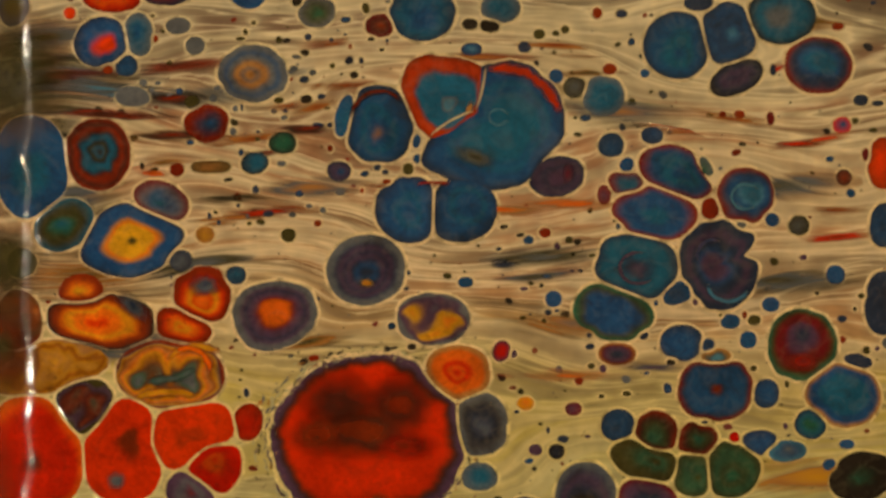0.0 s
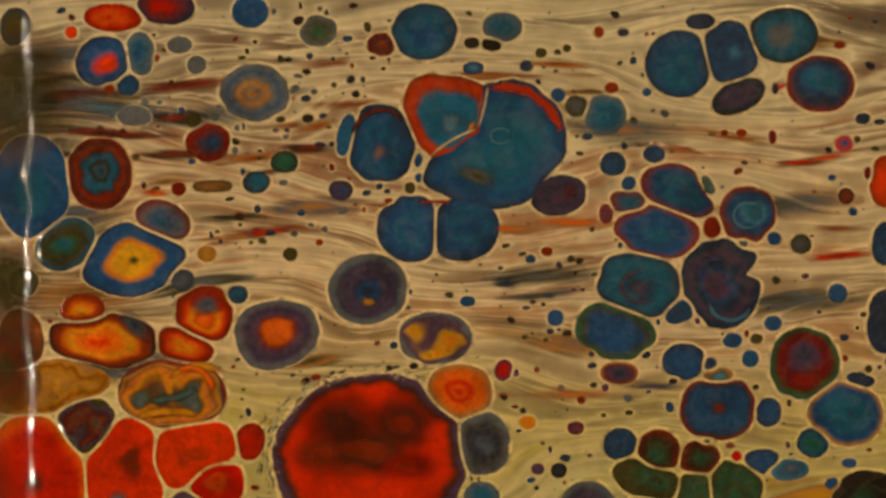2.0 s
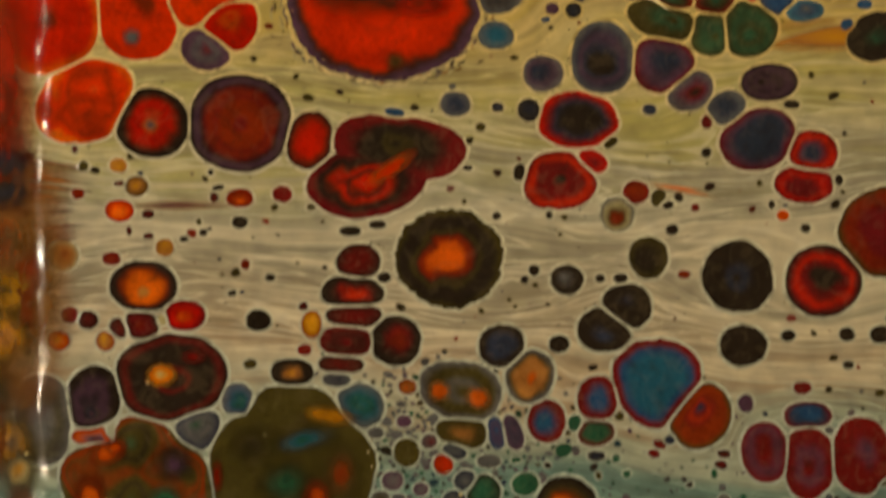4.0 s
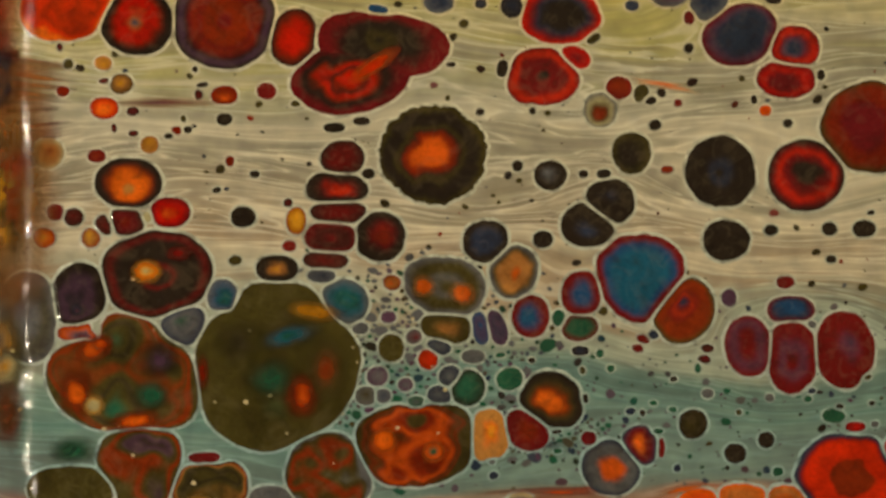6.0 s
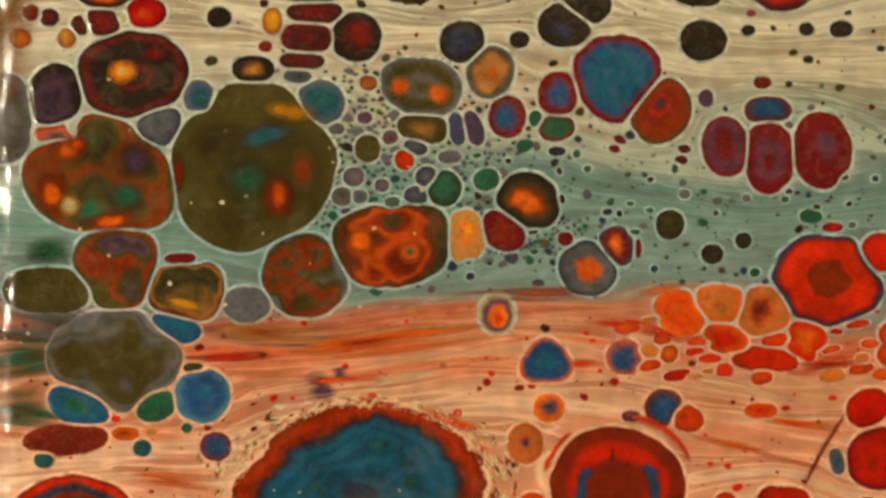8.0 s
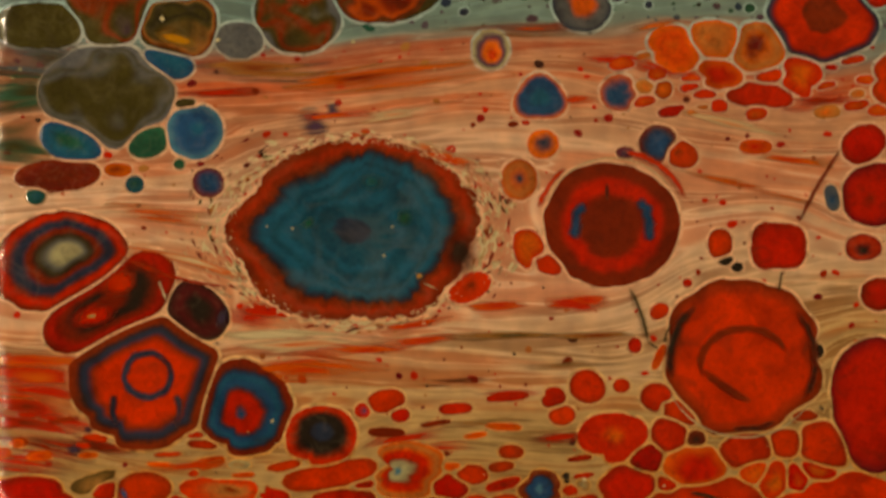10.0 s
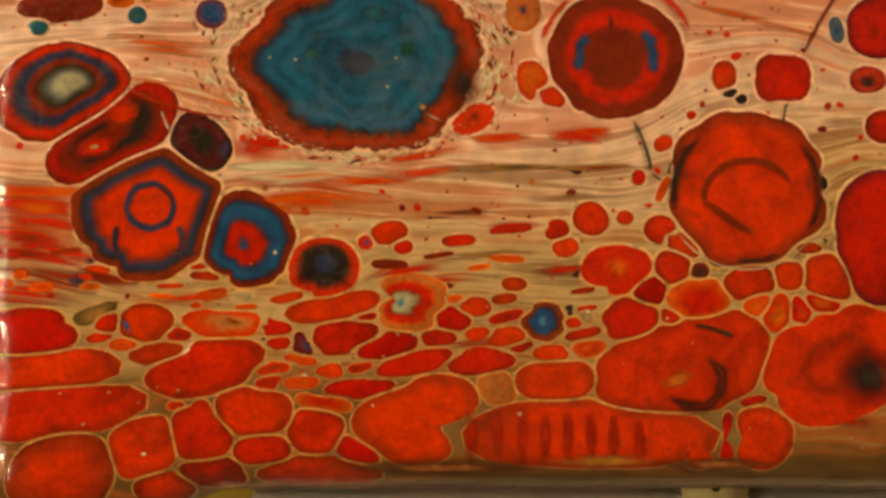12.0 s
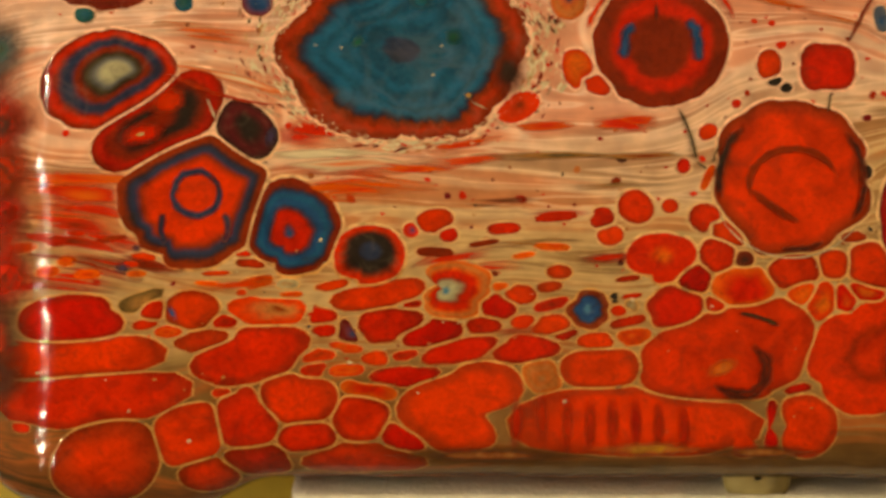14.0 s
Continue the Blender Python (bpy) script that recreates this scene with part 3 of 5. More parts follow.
cell(121.8, -187.9, 20.9, 9.4, -6, "KDKKKMM", "joined")
cell(111.9, -198.7, 19.4, 10.8, 10, "RWKRWKKMM", "joined")
cell(119.1, -194.7, 11.2, 3.2, 35, "RROR", "over")
cell(186.6, -159.1, 9.7, 11.2, -0, "KKKNPNS")
cell(205.9, -161.4, 9.4, 8.3, -20, "NNNPPM")
cell(167.7, -164.1, 6.5, 5.8, -0, "NNPS")
cell(178.9, -179.1, 11.9, 8.3, -5, "KKKKNMR")
cell(173.1, -198.3, 10.8, 8.6, -0, "KMMMMRM")
cell(183.6, -192.0, 4.7, 3.2, -25, "MR")
cell(214.5, -169.5, 7.2, 5.9, 30, "KMPS")
cell(226.2, -174.9, 5.8, 5.0, 25, "NNS")
cell(239.7, -166.8, 9.0, 5.8, -0, "KPKPK")
cell(236.1, -184.8, 11.5, 9.4, 20, "NNNNNPM")
cell(253.6, -189.0, 7.6, 6.5, -0, "NNPMRM")
cell(250.9, -199.1, 9.0, 5.8, -0, "MMMRM")
cell(219.9, -179.4, 1.8, 2.2, -0, "M")
cell(246.9, -173.7, 2.7, 1.4, -0, "K")
cell(201.6, -175.5, 2.2, 1.8, -0, "N")
cell(163.2, -175.8, 3.4, 3.6, -0, "NK")
cell(153.3, -174.9, 2.0, 1.6, -0, "NK")
cell(139.8, -174.0, 5.0, 4.0, -0, "NNS")
cell(147.9, -181.2, 1.6, 1.4, -0, "D")
cell(120.6, -176.7, 3.6, 1.4, -10, "B")
cell(189.3, -186.1, 2.5, 1.4, 35, "D")
cell(160.2, -195.6, 1.8, 2.9, -10, "K")
cell(197.4, -201.9, 4.0, 3.6, -0, "WWM")
cell(204.6, -203.7, 2.3, 2.9, -20, "D")
cell(191.5, -208.8, 5.2, 5.4, -0, "WWDES")
cell(244.2, -209.1, 2.0, 1.8, -0, "RO")
cell(251.4, -213.1, 1.6, 1.4, -0, "K")
cell(216.3, -206.6, 1.3, 1.3, -0, "M")
cell(277.5, -214.5, 14.8, 13.7, -0, "MMMMWWWD")
cell(33.1, -208.2, 4.7, 3.6, -0, "OORW")
cell(38.5, -200.5, 3.6, 3.2, -0, "YAD")
cell(32.7, -193.8, 2.9, 2.3, -0, "YA")
cell(19.8, -202.8, 2.2, 1.8, -0, "W")
cell(71.4, -204.1, 4.3, 3.1, -0, "OWW")
cell(84.9, -202.8, 3.2, 2.7, -0, "MM")
cell(71.4, -211.8, 2.7, 2.0, -0, "K")
cell(15.1, -222.6, 5.0, 5.0, -0, "WAAE")
cell(47.5, -219.9, 2.9, 2.9, -0, "YA")
cell(30.6, -223.5, 3.1, 2.2, -0, "WM")
cell(56.1, -215.4, 1.6, 1.3, -0, "W")
cell(59.7, -215.1, 1.4, 1.1, -0, "K")
cell(40.8, -232.2, 10.4, 7.6, -0, "AOOOWKK")
cell(54.0, -241.5, 6.1, 4.7, -0, "ORRM")
cell(39.6, -244.6, 6.1, 4.0, -0, "WMMK")
cell(33.6, -245.5, 3.6, 3.1, -0, "MK")
cell(23.2, -243.0, 3.2, 2.9, -0, "MK")
cell(17.4, -241.5, 2.7, 2.7, -0, "MM")
cell(13.8, -249.6, 3.6, 3.2, -0, "YOW")
cell(28.8, -249.6, 2.9, 3.2, -0, "YAW")
cell(46.8, -243.0, 1.6, 1.6, -0, "E")
cell(77.4, -243.0, 4.0, 3.4, -0, "K")
cell(49.8, -261.3, 16.9, 13.0, 0, "KKMKKKKKKMK", "calm")
cell(57.0, -254.5, 5.0, 3.0, 0, "MM", "over")
cell(46.6, -260.6, 6.2, 4.4, 5, "EYOYW", "inlay")
cell(24.3, -269.4, 8.3, 11.2, -20, "WNKPKK")
cell(58.3, -277.9, 7.6, 5.8, 20, "GSSN")
cell(72.0, -270.0, 5.4, 6.8, 30, "TGBS")
cell(94.3, -244.2, 3.1, 4.3, -0, "YYW")
cell(107.4, -234.0, 9.4, 5.4, -0, "RRMKK")
cell(108.0, -241.2, 8.6, 4.0, -0, "MMK")
cell(105.6, -249.6, 8.3, 5.0, -0, "MKM")
cell(103.8, -256.8, 7.6, 2.9, -0, "MK")
cell(109.2, -224.4, 6.8, 5.4, -0, "MMK")
cell(120.9, -249.3, 7.6, 7.6, -20, "MWMKK")
cell(88.2, -259.5, 6.5, 4.3, -0, "YAKKK")
cell(92.1, -252.3, 2.3, 1.8, -0, "M")
cell(106.5, -214.5, 4.0, 1.6, -0, "K")
cell(115.2, -212.4, 2.9, 1.4, -0, "K")
cell(102.4, -261.7, 4.7, 2.2, -0, "NS")
cell(138.0, -223.0, 16.7, 16.0, 0, "OOOOWWKDKKKKD", "ragged", jag=1.0, heart=(-0.06, -0.06))
cell(154.8, -250.9, 7.2, 6.5, -0, "NNNKK")
cell(163.8, -260.6, 7.2, 8.2, -10, "OAAAADS")
cell(173.1, -250.2, 3.2, 2.9, -0, "K")
cell(201.4, -222.6, 6.3, 6.8, -0, "KKD")
cell(175.5, -229.8, 5.4, 4.7, -0, "SKK")
cell(229.8, -228.6, 11.5, 11.2, -0, "KNKKKK")
cell(257.0, -229.8, 11.9, 11.2, -0, "KKKMMRMK")
cell(194.4, -238.3, 7.6, 7.2, -0, "NKKK")
cell(187.5, -245.5, 8.3, 7.2, -0, "NKKK")
cell(231.6, -250.5, 7.6, 6.5, -0, "KKK")
cell(165.0, -226.8, 1.8, 1.8, -0, "K")
cell(186.1, -229.3, 1.6, 1.4, -0, "K")
cell(192.6, -229.3, 2.3, 1.6, -0, "K")
cell(246.0, -247.3, 2.3, 1.8, -0, "K")
cell(264.6, -246.9, 2.5, 2.2, -0, "K")
cell(275.7, -246.9, 4.0, 2.7, -0, "K")
cell(204.2, -262.2, 13.3, 13.3, 0, "TTTTTTTTBBMM", "calm", lobes=((3, 0.06, -95),))
cell(217.8, -273.0, 9.0, 10.4, -40, "NMFMWWWWD")
cell(185.4, -267.6, 6.1, 6.8, -0, "BBBPMM")
cell(169.2, -274.8, 5.8, 6.5, -0, "BTBPMM")
cell(158.4, -278.4, 3.1, 5.8, 20, "PNP")
cell(153.3, -278.4, 2.9, 5.4, 10, "BPB")
cell(184.8, -278.4, 5.8, 4.0, -0, "GGGM")
cell(178.2, -275.4, 2.0, 2.7, -0, "GG")
cell(232.5, -268.9, 2.5, 2.9, -0, "P")
cell(252.3, -273.0, 7.2, 4.5, -0, "BBBNM")
cell(250.5, -264.0, 3.1, 2.0, -0, "M")
cell(238.8, -284.4, 7.6, 9.4, 10, "MMPM")
cell(252.7, -286.9, 7.9, 11.5, -0, "MPMM")
cell(269.4, -285.6, 9.4, 11.5, -0, "PMMM")
cell(142.0, -265.5, 12.8, 9.0, -16, "DDSDDDS", "calm", lobes=((3, 0.05, 160),))
cell(134.9, -265.2, 4.6, 4.4, 0, "OOAD", "inlay")
cell(147.4, -267.3, 5.4, 4.6, -8, "AOOAD", "inlay")
cell(142.5, -278.4, 7.9, 5.0, -0, "ADD")
cell(124.9, -264.0, 2.9, 2.5, -0, "OAW")
cell(225.3, -286.2, 2.9, 2.5, -0, "MK")
cell(204.6, -282.9, 2.7, 2.2, -0, "M")
cell(210.9, -201.0, 25.2, 1.6, -10, "OC", "flat")
cell(52.5, -206.4, 32.4, 1.8, -0, "PA", "flat")
cell(87.5, -289.1, 25.6, 25.2, -0, "TGDDDDDDDD", "mottled")
cell(100.4, -273.2, 10.8, 4.0, -10, "YYD", "over")
cell(96.0, -300.0, 7.0, 9.0, 0, "OWWD", "over")
cell(86.0, -294.5, 11.0, 9.0, 0, "GGDD", "over")
cell(104.0, -292.0, 8.0, 12.0, 0, "WDD", "over")
cell(76.0, -283.0, 9.0, 9.0, 0, "KDD", "over")
cell(64.6, -292.5, 2.6, 7.5, 0, "WWD", "over")
cell(92.0, -281.0, 14.0, 5.0, 12, "GTDD", "over")
cell(39.5, -293.5, 24.0, 18.0, -15, "GDDKDDWDWWD", "mottled")
cell(30.0, -285.0, 8.0, 5.0, 30, "OWW", "over")
cell(24.0, -299.0, 7.0, 9.0, 0, "OWWD", "over")
cell(43.0, -308.0, 10.0, 4.0, 10, "OWW", "over")
cell(51.0, -288.0, 8.0, 8.0, 0, "PKD", "over")
cell(29.6, -303.0, 4.2, 3.8, -5, "EEYA", "inlay")
cell(48.0, -299.5, 6.4, 5.4, 0, "GGGD", "inlay")
cell(32.0, -283.5, 4.2, 3.2, 0, "OWW", "over")
cell(26.6, -280.8, 10.8, 5.8, -10, "WTOW")
cell(23.0, -317.3, 9.0, 5.4, -0, "GGD", "over")
cell(9.5, -275.0, 9.9, 13.0, 10, "SSDS")
cell(109.4, -270.5, 7.2, 7.2, -20, "TGTS")
cell(132.8, -315.0, 20.2, 12.6, 12, "DDWWOWDWDD", "mottled")
cell(122.5, -314.5, 6.5, 6.0, 0, "OOWD", "over")
cell(138.2, -317.9, 5.0, 4.7, -0, "GOOW", "over")
cell(104.9, -325.4, 13.3, 12.6, -0, "GGDDWWDDS", "mottled")
cell(104.9, -317.9, 3.6, 2.2, 5, "EEY")
cell(155.3, -312.8, 6.8, 7.6, -0, "YOAAA")
cell(66.6, -329.9, 11.9, 10.4, -0, "DDKDDAWD", "mottled")
cell(66.2, -334.4, 8.6, 2.5, -15, "YYA", "over")
cell(65.3, -320.9, 6.5, 2.7, -0, "MM")
cell(44.3, -322.2, 13.0, 13.3, -0, "DKPDDWWDD", "mottled")
cell(23.0, -329.9, 14.8, 7.2, -0, "DDD")
cell(176.0, -302.0, 9.7, 8.3, -30, "OOOWDKK")
cell(167.9, -311.0, 7.2, 5.8, -20, "WWMM")
cell(194.9, -323.1, 9.0, 8.3, -0, "OOOSSSN")
cell(204.3, -316.1, 5.8, 6.1, 30, "OOMMN")
cell(210.6, -316.8, 1.4, 3.6, -0, "M")
cell(221.0, -309.2, 4.7, 4.7, -0, "DK")
cell(234.5, -318.6, 3.6, 3.2, -0, "K")
cell(244.4, -314.3, 2.7, 2.7, -0, "K")
cell(187.7, -313.7, 2.5, 2.2, -0, "M")
cell(271.0, -327.5, 15.8, 14.2, 0, "WWWWWWRRRRRRRRMN", "calm", heart=(0.0, 0.1))
cell(288.0, -318.2, 6.5, 6.1, -0, "RRR")
cell(266.0, -306.5, 3.6, 2.2, -0, "GG")
cell(272.9, -310.1, 3.6, 1.6, -0, "RM")
cell(162.5, -294.8, 4.3, 3.6, 15, "GG")
cell(149.0, -297.5, 5.4, 5.4, -0, "GGK")
cell(136.4, -288.5, 3.1, 3.2, -0, "RW")
cell(225.0, -287.3, 2.9, 2.5, -0, "MK")
cell(203.9, -284.0, 2.5, 2.2, -0, "MM")
cell(140.0, -284.0, 4.0, 2.7, -20, "SN")
cell(143.6, -293.9, 3.6, 3.2, -0, "SN")
cell(124.7, -284.9, 4.0, 4.3, -0, "DD")
cell(120.2, -293.9, 3.2, 2.9, -0, "SP")
cell(116.6, -300.2, 3.2, 2.9, -0, "DS")
cell(140.0, -300.2, 3.6, 3.1, -0, "SN")
cell(132.8, -302.9, 3.2, 2.5, -0, "SG")
cell(122.0, -300.2, 2.5, 2.2, -0, "NS")
cell(129.2, -296.6, 2.5, 2.2, -0, "SP")
cell(131.9, -281.3, 2.5, 2.2, -0, "MS")
cell(114.8, -278.6, 2.5, 1.8, -0, "S")
cell(123.8, -275.0, 2.5, 2.0, -0, "P")
cell(150.8, -287.6, 4.0, 2.2, -0, "S")
cell(185.0, -285.8, 2.9, 1.6, -0, "NK")
cell(174.2, -316.4, 10.8, 2.2, -0, "NN", "flat")
cell(165.9, -337.5, 5.8, 6.5, -0, "ROOPPE")
cell(181.5, -353.0, 8.6, 7.0, 0, "TTTBBBBO", "calm", lobes=((3, 0.10, 90),))
cell(193.2, -353.2, 10.8, 2.5, 4, "RO", "flat")
cell(206.7, -351.4, 5.8, 5.4, -0, "BBBO")
cell(220.2, -350.1, 3.1, 2.9, -0, "OW")
cell(182.4, -367.6, 5.0, 4.7, -0, "NNOO")
cell(174.9, -378.9, 5.8, 6.5, -0, "NOAO")
cell(219.3, -367.6, 6.5, 5.8, -15, "BBBNW")
cell(225.6, -370.6, 6.1, 4.3, -20, "WRW")
cell(208.5, -370.3, 3.2, 1.8, -0, "BW")
cell(250.8, -337.0, 8.6, 7.6, -0, "MMWOAO")
cell(236.8, -334.6, 9.0, 5.8, -0, "OAO")
cell(224.7, -337.5, 8.6, 6.8, -20, "ORO")
cell(264.3, -346.0, 6.5, 6.5, -0, "OORR")
cell(250.8, -351.9, 12.2, 3.6, -5, "RRR")
cell(238.6, -346.0, 7.9, 4.7, -25, "RRO")
cell(249.9, -368.5, 5.8, 2.5, -0, "RO")
cell(284.1, -367.6, 7.2, 5.8, 30, "RR")
cell(293.1, -347.8, 6.1, 8.3, -0, "RR")
cell(270.6, -354.1, 14.4, 2.9, 8, "WR", "flat")
cell(218.4, -329.8, 12.6, 2.5, 5, "OA", "flat")
cell(204.0, -340.6, 14.4, 2.0, -0, "RRO", "flat")
cell(135.6, -346.0, 45.0, 4.7, 4, "WOA", "flat")
cell(96.0, -343.6, 27.0, 4.7, -3, "WAP", "flat")
cell(81.6, -351.4, 28.8, 1.6, 4, "RW", "flat")
cell(180.6, -330.7, 36.0, 2.9, -0, "OWA", "flat")
cell(117.6, -358.6, 28.8, 1.4, 5, "OR", "flat")
cell(33.0, -365.8, 9.7, 7.2, -15, "GGTTB")
cell(56.8, -365.8, 6.5, 5.8, 25, "GGG")
cell(71.4, -363.1, 8.6, 8.3, -0, "TBBBL")
cell(69.0, -355.0, 4.0, 1.8, -0, "D")
cell(66.9, -373.9, 1.8, 1.6, -0, "G")
cell(52.8, -380.3, 2.9, 2.7, -0, "GT")
cell(76.2, -379.8, 5.0, 4.7, -0, "BBBW")
cell(21.3, -383.8, 3.2, 2.9, -0, "TG")
cell(28.5, -377.5, 14.0, 4.7, 6, "MWMW")
cell(47.4, -375.7, 4.7, 2.2, -0, "WO")
cell(44.7, -352.6, 20.7, 15.5, -0, "SSDDDDSDS", "mottled")
cell(63.3, -341.5, 8.3, 4.7, -15, "TTB")
cell(86.1, -334.6, 7.2, 5.4, -0, "SSS")
cell(123.6, -395.4, 38.0, 28.0, 0, "NNUUUUUUUTTUUUTTTUUTTUNKWWFFW", "ragged", bites=((178, 11, -0.10), (160, 10, 0.05), (200, 10, 0.04), (15, 12, -0.05), (-10, 12, 0.12), (-28, 14, 0.06), (87, 2, 0.07), (93, 2, 0.09), (-94, 2, 0.08), (-89, 2, 0.06)), heart=(-0.03, 0.0), jag=0.8, halo=1.6)
cell(156.0, -402.0, 6.5, 9.5, 0, "KKWW", "over")
cell(108.0, -392.6, 3.0, 2.0, 40, "GGT", "over")
cell(138.5, -391.0, 3.4, 3.4, 0, "GGT", "over")
cell(128.5, -379.5, 5.5, 4.0, 0, "GTT", "over")
cell(109.5, -361.6, 4.7, 6.8, 20, "PPS", "flat")
cell(115.8, -356.8, 2.5, 3.2, -0, "PS", "flat")
cell(204.0, -393.3, 20.4, 19.6, 0, "WWWWWWWWWFRRRRFWWWW", "calm", lobes=((11, 0.008, 0),), heart=(0.0, -0.05))
cell(202.6, -382.5, 0.7, 4.4, 0, "KKW", "over")
cell(245.6, -436.0, 23.4, 22.8, 0, "RRRRRRRRRRRRRRRRRFFW", "calm", lobes=((13, 0.006, 0),), heart=(0.0, 0.0))
cell(257.1, -400.0, 9.2, 7.9, 0, "RRRR", lobes=((4, 0.06, 45),))
cell(238.6, -399.4, 3.8, 4.9, -0, "RRW")
cell(240.4, -404.5, 2.5, 1.6, -0, "K")
cell(244.0, -406.6, 2.0, 1.6, -0, "K")
cell(287.7, -383.8, 10.1, 9.7, -0, "WRRRM")
cell(284.1, -400.5, 5.9, 4.3, -0, "KMRM")
cell(274.2, -384.7, 2.3, 4.5, 10, "BS")
cell(289.0, -415.3, 5.8, 5.4, -0, "RRW")
cell(177.9, -400.9, 4.7, 6.5, 20, "OOR")
cell(182.8, -405.4, 6.5, 2.9, -22, "RR")
cell(159.0, -413.1, 7.2, 4.3, 22, "WRR")
cell(219.3, -420.7, 3.2, 2.5, 30, "R")
cell(211.6, -431.5, 2.3, 2.5, -0, "R")
cell(219.3, -435.1, 1.4, 5.4, -25, "RO")
cell(29.4, -405.0, 21.6, 15.6, 10, "EEEESDKWWNNNWRRW", "calm", heart=(0.12, 0.22))
cell(44.9, -418.2, 22.3, 12.6, 30, "WWWKKKWWRW", "calm")
cell(47.6, -411.8, 7.6, 4.6, 25, "RRRW", "inlay")
cell(39.4, -421.9, 8.4, 4.4, 14, "RRRW", "inlay")
cell(39.3, -422.2, 5.2, 2.2, 12, "EYAW", "inlay")
cell(56.1, -443.0, 22.5, 21.4, 0, "RRRRRRRRRRRFWNNKWW", "calm", lobes=((5, 0.04, 88),), heart=(0.02, -0.02))
cell(72.6, -420.7, 10.4, 7.9, -38, "KKMK")
cell(80.7, -422.5, 2.2, 4.3, -20, "PN", "over")
cell(228.3, -411.7, 1.6, 1.4, -0, "R")
cell(269.7, -433.3, 1.8, 2.3, -0, "K")
cell(270.6, -451.3, 2.5, 3.2, -0, "K")
cell(192.3, -418.9, 10.8, 2.7, -10, "RRO", "flat")
cell(141.0, -425.2, 21.6, 1.8, 8, "RO", "flat")
cell(103.2, -439.6, 36.0, 4.0, 4, "ROO", "flat")
cell(88.8, -422.5, 12.6, 3.6, -5, "RRO", "flat")
cell(168.0, -418.9, 10.8, 1.8, 5, "RO", "flat")
cell(171.6, -446.8, 14.4, 1.8, 4, "RR", "flat")
cell(86.7, -451.5, 14.4, 14.6, 20, "BWRRRRWNBBTBKWW", "calm", heart=(0.0, -0.15))
cell(111.9, -460.5, 10.4, 9.4, 0, "NNNKKKKWRR", "calm", heart=(0.0, 0.15))
cell(125.1, -452.2, 2.5, 2.3, -0, "BRR")
cell(132.6, -449.1, 5.8, 3.6, 10, "RR")
cell(137.1, -453.6, 3.1, 2.3, -0, "RR")
cell(139.5, -472.0, 11.6, 9.4, 0, "LEEEWRRROAO", "calm", heart=(-0.3, 0.05))
cell(181.6, -477.4, 7.6, 5.8, 0, "LLBBBBKWWW", "calm")
cell(189.9, -473.8, 2.0, 1.8, -0, "K")
cell(194.7, -476.1, 2.3, 2.3, -0, "EA")
cell(196.5, -444.6, 5.9, 5.4, -20, "RR")
cell(207.3, -444.3, 2.9, 2.3, -0, "R")
cell(185.7, -448.2, 3.8, 3.4, -0, "RR")
cell(188.4, -453.6, 4.3, 3.2, -0, "RR")
cell(218.7, -448.2, 5.4, 4.3, -20, "RR")
cell(224.4, -452.2, 7.2, 3.2, -32, "RR")
cell(205.0, -460.8, 10.8, 7.2, -0, "ORRRR")
cell(222.6, -459.9, 5.8, 5.4, -0, "RR")
cell(230.7, -461.2, 3.2, 2.7, -0, "KW")
cell(215.1, -467.5, 5.4, 5.0, -0, "RR")
cell(230.2, -471.1, 10.3, 7.6, -0, "RRRO")
cell(210.0, -477.4, 9.9, 7.6, -0, "RRR")
cell(222.3, -476.5, 5.2, 4.7, -0, "RR")
cell(246.9, -464.8, 8.6, 5.0, 8, "RRR")
cell(259.5, -462.6, 5.4, 4.3, -0, "RR")
cell(271.6, -463.9, 7.9, 8.6, 30, "RRR")
cell(249.6, -472.0, 4.7, 3.8, 30, "OR")
cell(255.9, -475.6, 5.6, 7.0, -20, "OORR")
cell(263.7, -475.6, 5.6, 7.0, 20, "ORR")
cell(270.3, -472.0, 7.6, 5.0, -20, "OORR")
cell(271.2, -451.5, 2.5, 3.2, -0, "K")
cell(226.0, -490.8, 31.0, 16.5, 15, "FRRRRRRRRF", lobes=((3, 0.06, -85),))
cell(224.0, -495.5, 6.5, 3.0, 25, "AOO", "over")
cell(272.1, -489.6, 23.8, 18.0, 15, "RRWRRRR")
cell(284.2, -494.1, 11.2, 11.2, -0, "KKMM", "over")
cell(289.2, -451.8, 15.1, 20.2, -0, "RRRRRRM")
cell(166.8, -499.9, 7.9, 6.3, -0, "AOAO")
cell(230.7, -515.7, 7.6, 7.9, -0, "RRR")
cell(238.8, -513.9, 5.9, 7.9, -0, "RR")
cell(250.0, -513.9, 9.9, 9.5, -20, "RRR")
cell(278.4, -508.5, 10.8, 2.2, -5, "RW", "flat")
cell(20.1, -494.1, 34.7, 7.6, 3, "RRRR")
cell(25.5, -504.9, 37.6, 9.5, 4, "RRR")
cell(58.8, -487.8, 11.0, 3.4, 8, "RW")
cell(74.1, -492.3, 22.1, 8.3, 16, "RRRR")
cell(17.4, -481.5, 17.8, 7.6, 3, "RRR")
cell(39.0, -475.2, 11.9, 2.5, 20, "AD")
cell(43.7, -477.4, 4.5, 4.1, -0, "RR")
cell(54.9, -477.9, 9.2, 5.8, -0, "RRRW")
cell(49.5, -478.5, 1.4, 2.9, 30, "BP", "over")
cell(81.3, -477.9, 15.1, 4.7, -3, "WARR")
cell(94.8, -478.8, 7.2, 3.4, -0, "RR")
cell(28.7, -526.0, 17.5, 13.5, 30, "RRRRFFW")
cell(54.8, -516.4, 11.2, 11.0, 10, "RRRRF")
